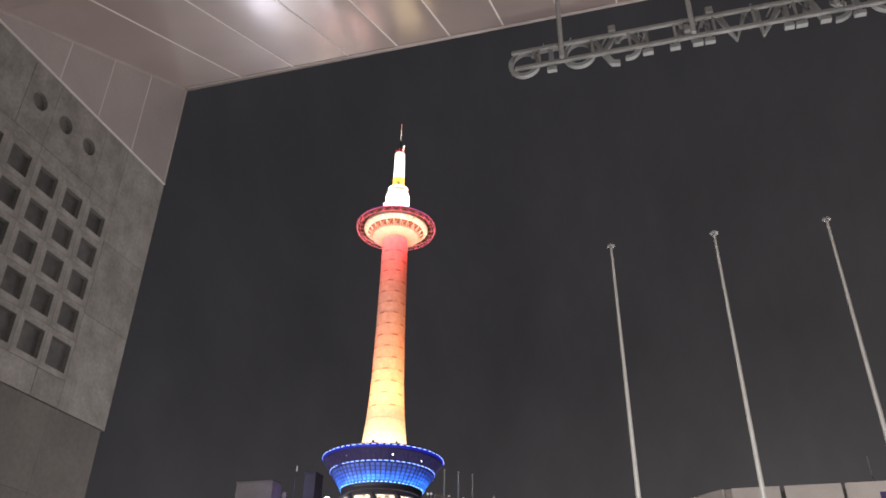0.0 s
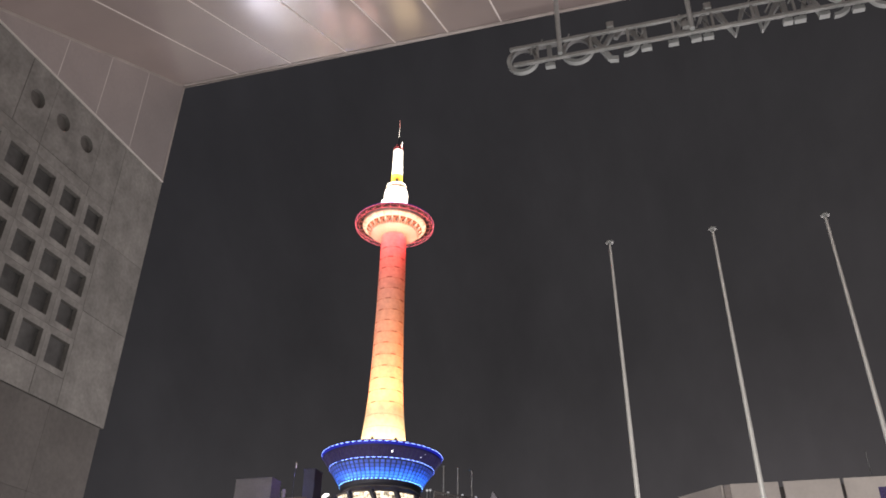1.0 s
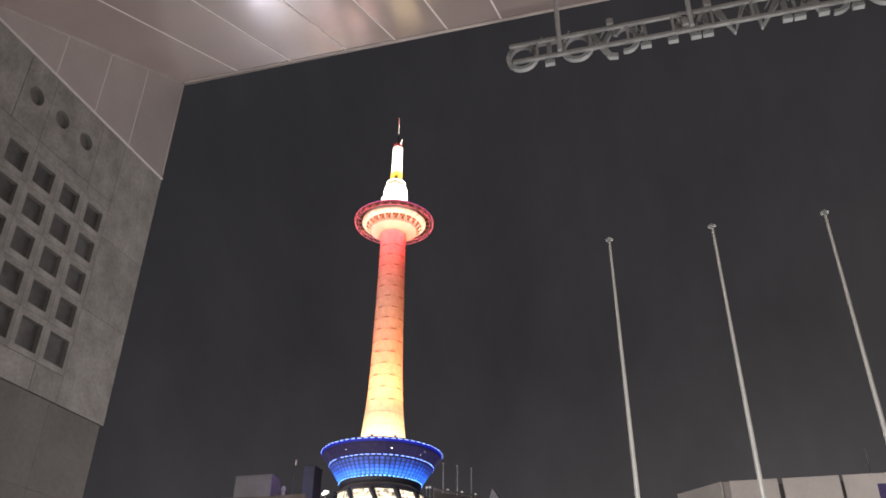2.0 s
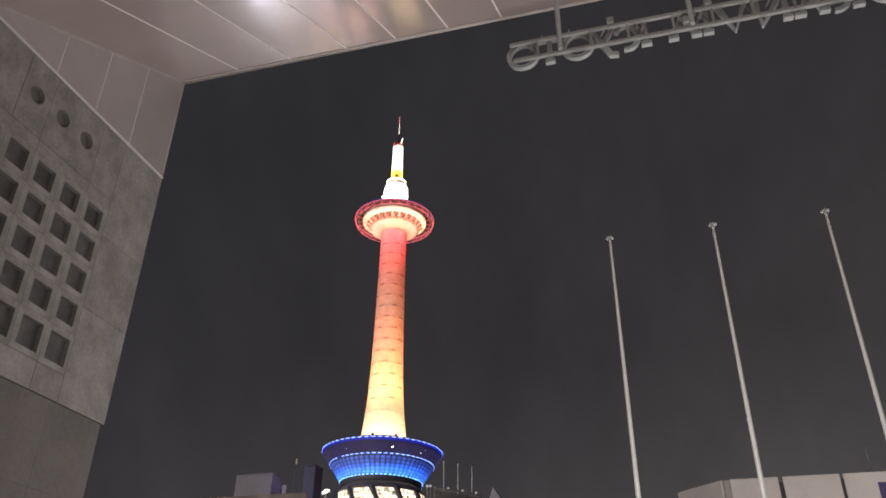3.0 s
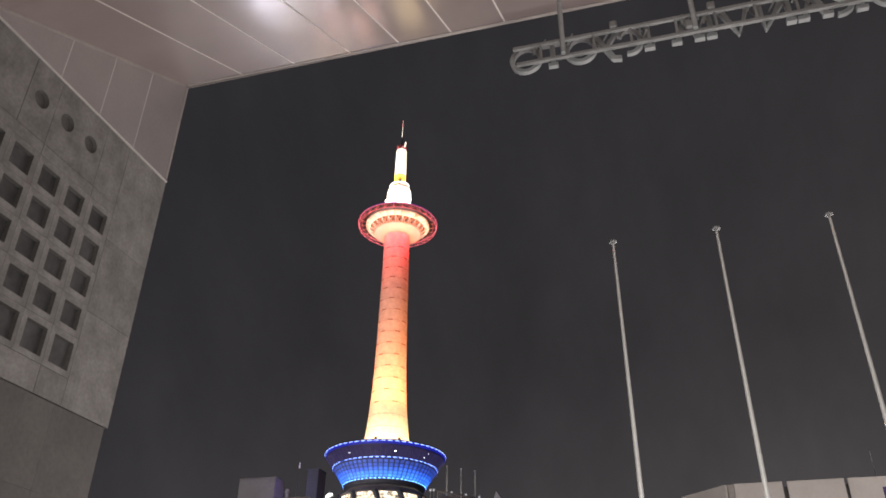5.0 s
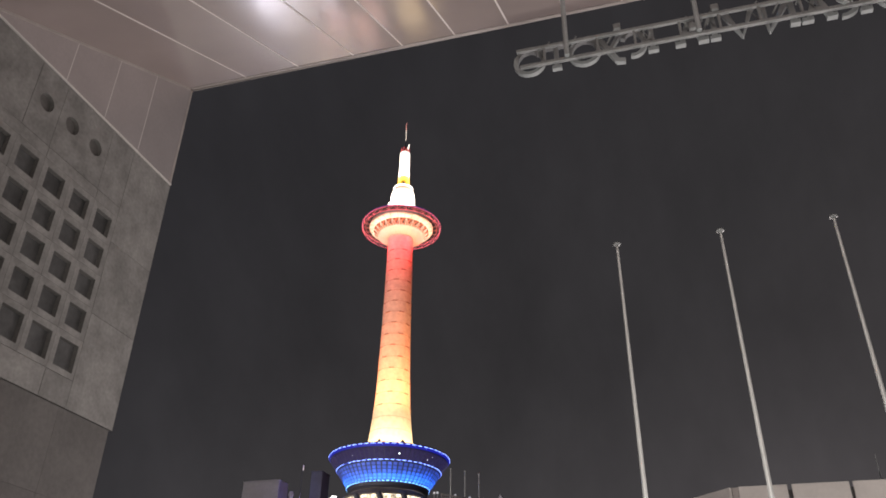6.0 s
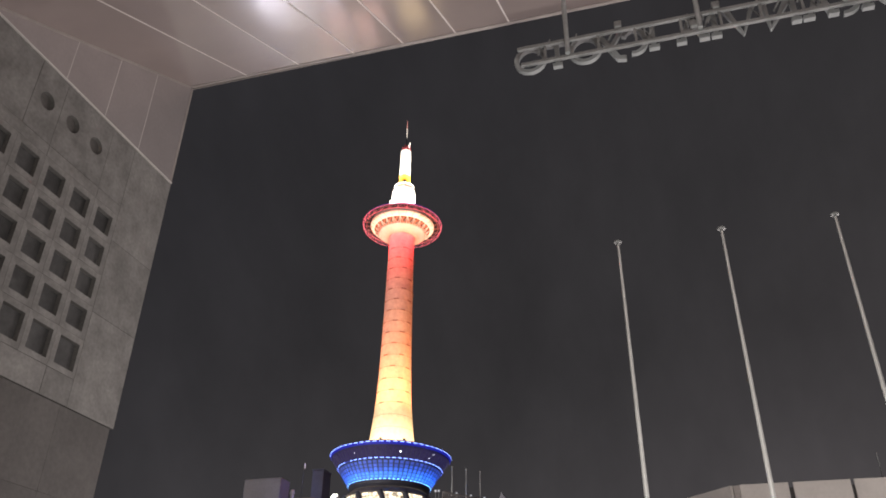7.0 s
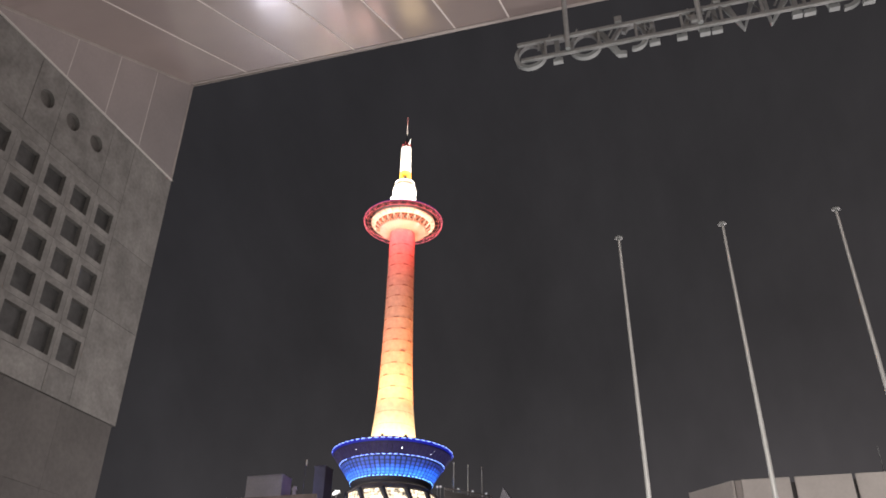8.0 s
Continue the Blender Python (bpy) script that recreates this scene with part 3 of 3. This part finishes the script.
    for x, z in ((0.0, 0.365), (2.05, 0.365), (1.55, -0.05)):
        part("lamp_box", box(bmesh.new(), x - 0.08, x + 0.08, -0.2, -0.04, z, z + 0.19, 0.02), STEEL, sign, "small grey lamp box on the rail")
    rng = random.Random(9)
    for x in (-1.75, -1.5, -0.9, -0.1, 0.55, 0.68, 1.38, 1.46, 1.55, 1.78, 1.86, 1.95, 2.9, 3.3, 3.75, 4.6):
        a = (x, -0.12, rng.uniform(0.1, 0.5))
        part("bracket", tube(bmesh.new(), a, (x + rng.uniform(-0.16, 0.16), -0.06, a[2] - rng.uniform(0.15, 0.35)), 0.02, segs=5), STEEL, sign)
    for x in (-1.8, -0.5, 0.5, 1.85, 2.7, 3.8):
        part("cable", tube(bmesh.new(), (x, -0.05, 0.36), (x + 0.18, -0.02, 0.02), 0.012, segs=5), STEEL, sign)


def build_flagpoles():
    first = None
    for x, y in ((-0.71, 17.55), (1.79, 17.54), (4.36, 17.57)):
        if first:
            copy_thing(first, Matrix.Translation((x, y, 0)))
            continue
        first = thing("flagpole", "tall tapered metal flagpole with a round cap", "flagpole", (x, y, 0), group="flagpoles before the gate")
        part("pole", tube(bmesh.new(), (0, 0, 0.02), (0, 0, 11.90), 0.074, 0.031, 20), POLE, first)
        part("base", lathe(bmesh.new(), [(0.0, 0.16), (0.17, 0.16), (0.19, 0.10), (0.19, 0.0), (0.0, 0.0)], 20), POLE, first)
        part("cap", lathe(bmesh.new(), [(0.0, 11.985), (0.05, 11.98), (0.088, 11.965), (0.1, 11.945), (0.098, 11.925), (0.07, 11.91), (0.04, 11.905), (0.036, 11.86), (0.0, 11.86)], 20), STEEL, first, "flattened round metal cap")


# ---------------------------------------------------------------- the tower
def build_tower():
    tower = thing("observation_tower", "floodlit orange and white tower with round observation deck and blue-lit bowl", "tower", TOWER)
    # shaft
    prof = [(5.4, 44.7), (4.85, 46.6), (4.42, 49.0), (4.05, 52.3), (3.82, 54.7), (3.63, 57.1), (3.48, 60.2), (3.36, 63.3), (3.21, 69.8), (3.09, 76.5), (3.0, 83.5), (2.85, 95.3), (2.85, 97.2)]
    shaft = part("shaft", lathe(bmesh.new(), prof, 64), TOWERWHITE, tower, "smooth tapering shaft lit orange")
    radius = lambda z: float(np.interp(z, [p[1] for p in prof], [p[0] for p in prof]))
    for i in range(17):
        z = 50.2 + 2.62 * i
        r = radius(z)
        part("seam_band", lathe(bmesh.new(), [(r - 0.02, z - 0.05), (r + 0.03, z - 0.03), (r + 0.03, z + 0.03), (r - 0.02, z + 0.05)], 64), BAND, shaft)
    base_mesh = None
    for i in range(15):
        z = 55.48 + 2.62 * i
        for k in range(6):
            a = math.tau * (k + (0.5 if i % 2 else 0.0)) / 6 + radians(-110)
            r = radius(z)
            if base_mesh is None:
                base_mesh = mesh_of("hatch", box(bmesh.new(), -0.10, 0.05, -0.55, 0.55, -0.12, 0.10, 0.03), HATCH)
            h = new("hatch", base_mesh)
            h.parent = shaft
            h.matrix_local = Matrix.Translation((math.cos(a) * r, math.sin(a) * r, z)) @ Matrix.Rotation(a, 4, "Z")
    # deck
    deck = part("deck_underside", lathe(bmesh.new(), [(2.80, 96.2), (3.2, 96.25), (5.2, 96.95), (5.32, 97.05), (5.25, 97.15)], 72), DECKWHITE, tower, "cream underside of the observation deck")
    panes = 24
    shared = mesh_of("deck_window", lathe(bmesh.new(), [(5.22, 97.12), (6.4, 98.30)], 2, 0.0, math.tau / panes), DECKGLASS)
    for k in range(panes):
        ob = new("deck_window", shared)
        ob.parent = deck
        ob.matrix_local = Matrix.Rotation(math.tau * k / panes, 4, "Z")
    for k in range(panes):
        a, b = math.tau * k / panes, math.tau * (k + 0.5) / panes
        c, s = math.cos(a), math.sin(a)
        part("mullion", tube(bmesh.new(), (c * 5.27, s * 5.27, 97.08), (c * 6.42, s * 6.42, 98.26), 0.09, segs=5), DECKWHITE, deck)
        for far in (a, 2 * b - a):
            part("window_brace", tube(bmesh.new(), (math.cos(b) * 5.27, math.sin(b) * 5.27, 97.08), (math.cos(far) * 6.42, math.sin(far) * 6.42, 98.26), 0.05, segs=5), DECKWHITE, deck)
    part("deck_eave", lathe(bmesh.new(), [(6.35, 98.3), (6.5, 98.28), (7.3, 98.95), (7.4, 99.1), (7.35, 99.6), (7.1, 100.2), (6.0, 100.7), (3.0, 100.9)], 72), DECKWHITE, tower, "cream eave and roof of the deck")
    for r, z, w in ((9.12, 99.75, 0.042), (8.92, 98.75, 0.04), (8.3, 99.25, 0.025)):
        prof2 = [(r + math.cos(math.tau * q / 8) * w, z + math.sin(math.tau * q / 8) * w) for q in range(8)]
        part("outer_ring", lathe(bmesh.new(), prof2, 96, close=True), REDGLOW, tower, "steel ring round the deck, self-glowing red")
    part("walkway", lathe(bmesh.new(), [(7.5, 99.72), (8.9, 99.72), (8.9, 99.8), (7.5, 99.8)], 96, close=True), BOWLFRAME, tower, "dark grating walkway inside the ring")
    part("ring_fascia", lathe(bmesh.new(), [(8.82, 99.82), (8.9, 99.82), (8.9, 100.25), (8.82, 100.25)], 96, close=True), PURPLEGLOW, tower, "dim band over the ring, self-glowing purple")
    for r in (3.6, 4.15, 4.7):
        z = 96.25 + (r - 3.2) * 0.35 - 0.03
        part("underside_rib", lathe(bmesh.new(), [(r - 0.04, z - 0.01), (r + 0.04, z + 0.02), (r + 0.04, z + 0.09), (r - 0.04, z + 0.07)], 72, close=True), DECKWHITE, deck)
    n = 28
    for k in range(n):
        a, b = math.tau * k / n, math.tau * (k + 0.5) / n
        c, s = math.cos(a), math.sin(a)
        bm = tube(bmesh.new(), (c * 7.3, s * 7.3, 99.5), (c * 9.1, s * 9.1, 99.75), 0.045, segs=5)
        tube(bm, (c * 6.6, s * 6.6, 98.40), (c * 8.9, s * 8.9, 98.75), 0.05, segs=5)
        part("ring_bracket", bm, PINKTINT, tower, "radial bracket, coloured pink for the deck's light")
        bm = tube(bmesh.new(), (c * 9.0, s * 9.0, 98.75), (c * 9.2, s * 9.2, 99.75), 0.035, segs=5)
        tube(bm, (c * 9.0, s * 9.0, 98.75), (math.cos(b) * 9.2, math.sin(b) * 9.2, 99.75), 0.022, segs=5)
        tube(bm, (math.cos(b) * 9.2, math.sin(b) * 9.2, 99.75), (math.cos(2 * b - a) * 9.0, math.sin(2 * b - a) * 9.0, 98.75), 0.022, segs=5)
        part("ring_lattice", bm, REDGLOW, tower)
    # mast
    part("mast_drum", lathe(bmesh.new(), [(2.9, 100.8), (2.86, 102), (2.84, 108.2), (2.68, 108.95), (2.4, 109.5), (2.0, 109.9), (1.2, 110.0)], 48), TOWERWHITE, tower, "white lower mast drum")
    part("drum_rail", lathe(bmesh.new(), [(2.28, 110.15), (2.36, 110.15), (2.36, 110.5), (2.28, 110.5)], 48, close=True), TOWERWHITE, tower, "thin rail round the drum top")
    part("drum_band", lathe(bmesh.new(), [(2.38, 109.35), (2.46, 109.4), (2.46, 109.65), (2.3, 109.7)], 48), HATCH, tower, "tan band at the drum top")
    part("mast_box", box(bmesh.new(), -3.15, -2.3, -1.2, 1.0, 104.2, 106.6, 0.1), TOWERWHITE, tower)
    part("mast_collar", lathe(bmesh.new(), [(1.40, 110.05), (1.34, 113.7), (1.2, 113.7)], 40), material("amber_mast_paint", (0.75, 0.36, 0.04), 0.5, grain=0.1, grain_size=3, stain=0.2), tower, "amber collar of the mast")
    part("mast_hatch", box(bmesh.new(), 0.2, 0.75, -1.5, -0.9, 110.5, 111.7, 0.1), BOWLFRAME, tower)
    part("mast_cylinder", lathe(bmesh.new(), [(1.32, 113.6), (1.27, 121.1), (1.1, 121.4), (0, 121.45)], 40), TOWERWHITE, tower, "white upper mast cylinder")
    part("mast_cap", lathe(bmesh.new(), [(1.0, 121.4), (1.15, 121.6), (1.15, 121.75), (1.0, 121.75), (0.95, 122.0), (0.4, 122.4), (0.25, 123.2), (0, 123.2)], 24), VERMILION, tower, "red platform on the mast")
    for k in range(8):
        a = math.tau * k / 8
        part("rail_post", tube(bmesh.new(), (math.cos(a) * 1.08, math.sin(a) * 1.08, 121.8), (math.cos(a) * 1.08, math.sin(a) * 1.08, 122.6), 0.05, segs=5), VERMILION, tower)
    part("antenna_dish", tube(bmesh.new(), (0.85, -0.5, 122.0), (1.25, -0.7, 123.3), 0.2, 0.12, 10), TOWERWHITE, tower)
    part("spire_base", tube(bmesh.new(), (0, 0, 123.0), (0, 0, 125.4), 0.15, 0.13, 10), BOWLFRAME, tower, "dark lower length of the spire")
    part("spire", tube(bmesh.new(), (0, 0, 125.4), (0, 0, 128.6), 0.11, 0.10, 10), TOWERWHITE, tower, "thin white spire")
    part("spire_tip", tube(bmesh.new(), (0, 0, 128.6), (0, 0, 131.0), 0.12, 0.11, 10), material("pale_red_paint", (0.55, 0.24, 0.22), 0.5, grain=0.08, grain_size=4), tower, "thin reddish tip of the spire")
    # bowl
    bowl = part("bowl", lathe(bmesh.new(), [(5.2, 37.6), (7.3, 37.9), (7.75, 38.3), (8.0, 39.0), (10.1, 42.2), (11.65, 44.4), (11.8, 44.6), (11.85, 45.1), (11.6, 45.3), (11.1, 45.0), (5.2, 44.8)], 96), BOWLFRAME, tower, "dark frame of the flaring bowl")
    part("bowl_fascia", lathe(bmesh.new(), [(11.70, 44.40), (11.9, 44.64), (11.93, 44.84), (11.85, 44.84)], 96), FASCIA, tower, "rim of the bowl, LED halo put in as blue glow")
    n = 72
    for k in range(n):
        a0, a1 = math.tau * (k + 0.05) / n, math.tau * (k + 0.95) / n
        bm = lathe(bmesh.new(), [(10.35, 42.45), (11.64, 44.22)], 1, a0, a1)
        part("lounge_window", bm, BOWLGLASS, bowl)
    rows = 5
    for j in range(rows):
        za, zb = 39.1 + (42.05 - 39.1) * (j + 0.08) / rows, 39.1 + (42.05 - 39.1) * (j + 0.88) / rows
        rr = lambda z: 8.0 + (z - 39.0) / 3.2 * 2.1 + 0.05
        shared = mesh_of("bowl_panel", lathe(bmesh.new(), [(rr(za), za), (rr(zb), zb)], 1, math.tau * 0.13 / 60, math.tau * 0.84 / 60), BOWLPANEL)
        for k in range(60):
            ob = new("bowl_panel", shared)
            ob.parent = bowl
            ob.matrix_local = Matrix.Rotation(math.tau * k / 60, 4, "Z")
    for r, z, count, fill, mat, h in ((11.95, 44.92, 58, 0.60, LED, 0.04), (10.28, 42.32, 58, 0.60, LED, 0.04), (8.1, 38.98, 60, 0.50, LEDCYAN, 0.045)):
        a = math.tau * fill / count
        shared = mesh_of("led_light", lathe(bmesh.new(), [(r, z - h), (r + 0.025, z - h), (r + 0.025, z + h), (r, z + h)], 3, 0, a, close=True), mat)
        for k in range(count):
            if r < 11 and mat is LED and -126 < math.degrees(math.tau * k / count) - 360 < -119:
                continue
            ob = new("led_light", shared)
            ob.parent = bowl
            ob.matrix_local = Matrix.Rotation(math.tau * k / count, 4, "Z")
        part("led_channel", lathe(bmesh.new(), [(r - 0.2, z - h - 0.02), (r - 0.004, z - h - 0.02), (r - 0.004, z + h + 0.02), (r - 0.2, z + h + 0.02)], 96, close=True), FASCIA, bowl)
    for deg, z, r, size in ((-60.5, 43.3, 11.0, 0.09), (-28, 43.0, 10.85, 0.045), (-108, 43.3, 11.0, 0.03), (-24, 43.7, 11.3, 0.03)):
        a = radians(deg)
        part("interior_lamp", bmesh_ball(size, (math.cos(a) * r, math.sin(a) * r, z)), BULB, bowl)
    for deg in (-58, -80):
        a = radians(deg)
        part("rim_floodlight", box(bmesh.new(), -0.22, 0.22, -0.22, 0.22, 45.1, 45.7, 0.05, Matrix.Translation((math.cos(a) * 11.5, math.sin(a) * 11.5, 0))), BOWLFRAME, tower)
    # glazed drum and raking struts under the bowl
    part("glazed_drum", lathe(bmesh.new(), [(8.7, 31.0), (8.7, 36.35), (8.5, 36.5)], 72), LITGLASS, tower, "brightly lit glazed drum under the bowl")
    part("drum_roof", lathe(bmesh.new(), [(8.9, 36.5), (9.0, 36.62), (8.8, 36.8), (7.4, 37.8)], 72), PARAPET, tower)
    for z in (32.4, 33.2, 33.9, 34.6, 35.2, 35.8):
        part("transom", lathe(bmesh.new(), [(8.7, z - 0.04), (8.78, z - 0.04), (8.78, z + 0.04), (8.7, z + 0.04)], 72, close=True), CLADDING, tower)
    for k in range(12):
        a, b = math.tau * (k + 0.3) / 12, math.tau * (k + 0.85) / 12
        part("raking_strut", tube(bmesh.new(), (math.cos(b) * 9.4, math.sin(b) * 9.4, 31.0), (math.cos(a) * 8.8, math.sin(a) * 8.8, 36.6), 0.32, 0.56, 10), BOWLFRAME, tower)
    for k in range(72):
        a = math.tau * k / 72
        part("glazing_bar", box(bmesh.new(), 8.68, 8.77, -0.035, 0.035, 31.0, 36.45, 0, Matrix.Rotation(a, 4, "Z")), CLADDING, tower)


def bmesh_ball(r, at):
    bm = bmesh.new()
    bmesh.ops.create_icosphere(bm, subdivisions=2, radius=r, matrix=Matrix.Translation(at))
    return bm


# ---------------------------------------------------------------- buildings across the street
def build_podium():
    b = thing("podium_building", "large commercial building with lit windows beneath the tower", "building", (-58, 150, 0))
    body = part("wall", box(bmesh.new(), -42, 27, -16, 24, 0, 31.0, 0.1), CLADDING, b, "grey clad walls")
    part("parapet", box(bmesh.new(), -42.0, -6.5, -15.9, -15.4, 31.004, 35.3, 0.05), PARAPET, b, "brownish roof parapet")
    wide = mesh_of("window", box(bmesh.new(), -1.7, 1.7, -0.12, 0.05, 0, 2.1, 0.02), OFFICE)
    for j in range(6):
        for i in range(15):
            w = new("window", wide)
            w.parent = body
            w.location = (-38.6 + i * 4.5, -16.02, 5.2 + j * 4.1)
    # invented glowing panels, staggered to draw the highlights in the soffit
    for x0, x1, z0, z1, mat, words in (
            (-7.0, -0.6, 13.0, 17.6, WHITEPANEL, "large white glowing panel added for soffit reflections"), (-4.0, 1.8, 17.75, 22.2, WHITEPANEL, "large white glowing panel added for soffit reflections"),
            (0.2, 5.4, 22.35, 25.6, CREAMPANEL, "dim cream glowing panel added for soffit reflections"), (6.2, 11.0, 25.75, 28.6, PINKPANEL, "pink glowing panel added for soffit reflections"),
            (4.2, 8.6, 13.2, 17.6, WHITEPANEL, "small white glowing panel added for soffit reflections"), (8.0, 11.2, 19.9, 22.2, WHITEPANEL, "small white glowing panel added for soffit reflections"),
            (13.0, 16.5, 26.6, 30.2, PINKPANEL, "pink glowing panel added for soffit reflections"), (21.5, 26.0, 22, 30.5, AMBERPANEL, "amber glowing panel added for soffit reflections")):
        part("lit_sign", box(bmesh.new(), x0, x1, -16.6, -16.15, z0, z1, 0.1), mat, b, words)
    # terrace fence running back beside the bowl
    p, q = Vector((18.0, -15.8)), Vector((24.6, -7.8))
    k = 26
    for i in range(k + 1):
        c = p.lerp(q, i / k)
        part("fence_post", tube(bmesh.new(), (c.x, c.y, 31.0), (c.x, c.y, 34.9), 0.07, segs=5), CLADDING, b)
    for z in (34.95, 33.6):
        part("fence_rail", tube(bmesh.new(), (p.x, p.y, z), (q.x, q.y, z), 0.14, segs=6), CLADDING, b, "pale fence rail")
    part("terrace_screen", prism(bmesh.new(), [(p.x, p.y + 0.2), (q.x, q.y + 0.2), (q.x, q.y + 0.4), (p.x, p.y + 0.4)], 2, 31.0, 34.5), CLADDING, b)
    return b


def build_roof_things():
    pent = thing("roof_penthouse", "pale box-shaped penthouse on the building roof", "penthouse", (-84.45, 152.1, 31.0))
    part("wall", box(bmesh.new(), -4.25, 4.25, -2.1, 2.1, 0, 12.5, 0.1), ROOFBLOCK, pent)
    part("roof", box(bmesh.new(), -4.3, 4.3, -2.15, 2.15, 12.504, 12.75, 0.05), ROOFBLOCK, pent)
    block = thing("stair_tower", "dark stair block on the building roof, tinted blue for LED light", "stair block", (-74.7, 158, 31.0))
    part("wall", box(bmesh.new(), -1.3, 1.3, -2, 2, 0, 15.4, 0.1), BLUEBLOCK, block)
    part("roof", box(bmesh.new(), -1.4, 1.4, -2.1, 2.1, 15.404, 15.7, 0.05), BLUEBLOCK, block)
    ant = thing("roof_antenna", "short roof mast with a small white lamp", "antenna", (-75.2, 150, 31.0))
    part("mast", tube(bmesh.new(), (0, 0, 0), (0, 0, 14.6), 0.08, 0.05), BOWLFRAME, ant)
    part("lamp", tube(bmesh.new(), (0.3, -0.2, 14.2), (0.3, -0.2, 15.3), 0.15, 0.11, 10), TOWERWHITE, ant, "small white lamp housing")
    vent = thing("roof_vent", "small white vent cylinder on the roof", "vent", (-77.2, 150, 31.0))
    part("pipe", tube(bmesh.new(), (0, 0, 0), (0, 0, 9.2), 0.4, 0.4, 12), CLADDING, vent)
    part("hood", tube(bmesh.new(), (0, 0, 9.2), (0, 0, 10.0), 0.6, 0.35, 12), CLADDING, vent)
    fl = thing("roof_floodlight", "bright white floodlight on the roof edge", "floodlight", (-61.6, 136.5, 31.0))
    part("stand", tube(bmesh.new(), (0, 0, 0), (0, 0, 4.4), 0.12), STEEL, fl)
    part("bracket", tube(bmesh.new(), (-0.9, 0, 4.3), (0.9, 0, 4.7), 0.10), STEEL, fl)
    for x, z, r in ((-0.4, 4.6, 0.26), (0.05, 4.85, 0.36), (0.5, 4.95, 0.22)):
        part("lamp_head", bmesh_ball(r, (x, -0.2, z)), SOFTBULB, fl, "glowing lamp head")
    first = None
    for x, y in ((-39.6, 138.6), (-37.5, 140.7), (-35.4, 142.9)):
        if first:
            copy_thing(first, Matrix.Translation((x, y, 31.0)))
            continue
        first = thing("roof_flagpole", "thin pale flagpole on the roof terrace", "flagpole", (x, y, 31.0), group="flagpoles on the roof")
        part("pole", tube(bmesh.new(), (0, 0, 0), (0, 0, 9.4), 0.13, 0.09), POLE, first)
        part("cap", bmesh_ball(0.17, (0, 0, 9.45)), POLE, first)
    first = None
    for x, y, z in ((-42.2, 137.0, 35.6), (-41.6, 137.0, 35.6), (-39.0, 139.6, 35.9), (-36.9, 141.8, 35.9), (-34.9, 144.0, 35.6)):
        m = Matrix.Translation((x, y, 31.0))
        if first:
            copy_thing(first, m)
            continue
        first = thing("terrace_lamp", "small pale lamp on the roof terrace", "lamp", (x, y, 31.0), group="lamps on the roof terrace")
        part("post", tube(bmesh.new(), (0, 0, 0), (0, 0, 4.8), 0.05, segs=6), STEEL, first)
        part("lamp_head", bmesh_ball(0.22, (0, 0, 4.9)), material("dim_lamp_glass", (0.6, 0.6, 0.6), 0.4, emit=(0.9, 0.9, 1.0), strength=0.35), first, "dim round lamp head")
    gable = thing("gabled_roof_house", "small pale pointed roof beside the building", "building", (-26.4, 124, 0))
    part("wall", box(bmesh.new(), -1.4, 1.4, -2, 2, 0, 28.0, 0.05), BLUEBLOCK, gable)
    part("roof", prism(bmesh.new(), [(-1.5, 28.0), (1.9, 28.0), (-0.45, 31.4)], 1, -2.2, 2.2), material("lilac_grey_roof", (0.34, 0.33, 0.38), 0.6, grain=0.1, grain_size=4, stain=0.2), gable)


def build_panel_building():
    b = thing("panel_clad_building", "low building faced with pale concrete panels", "building", (0, 40, 0))
    part("wall", prism(bmesh.new(), [(2.45, 0.12), (40, 0.12), (40, 14), (0.5, 14), (0.5, 2.2)], 2, 0, 10.9), DARKGAP, b, "dark wall behind the panels")
    xs = [(2.69, 4.84), (5.04, 7.50), (7.64, 10.1), (10.24, 12.7), (12.84, 15.3), (15.44, 17.9)]
    for a, c in xs:
        for z0, z1 in ((0.0, 3.6), (3.66, 7.3), (7.36, 11.13)):
            part("concrete_panel", box(bmesh.new(), a, c, 0.0, 0.11, z0, z1, 0.02), PRECAST, b)
    turn = Matrix.Translation((2.38, 0.06, 0)) @ Matrix.Rotation(radians(134), 4, "Z")
    part("concrete_panel", box(bmesh.new(), 0.02, 2.9, 0.0, 0.11, 0, 11.08, 0.02, turn), PRECAST, b)
    part("corner_post", box(bmesh.new(), 2.40, 2.68, 0.02, 0.115, 0, 11.1, 0.01), material("brown_grey_metal", (0.30, 0.265, 0.25), 0.6, grain=0.1, grain_size=6, stain=0.15), b, "brown-grey corner post")
    part("window", box(bmesh.new(), 9.0, 9.9, -0.01, 0.05, 9.2, 10.65, 0.01), BOWLGLASS, b, "dark window opening")
    rod = thing("roof_rod", "thin metal rod on the roof", "rod", (9.3, 42, 10.9))
    part("rod", tube(bmesh.new(), (0, 0, 0), (0, 0, 1.9), 0.025, 0.015, 6), STEEL, rod)


build_ground()
build_soffit()
build_west_wall()
build_closing_walls()
build_sign()
build_flagpoles()
build_tower()
build_podium()
build_roof_things()
build_panel_building()
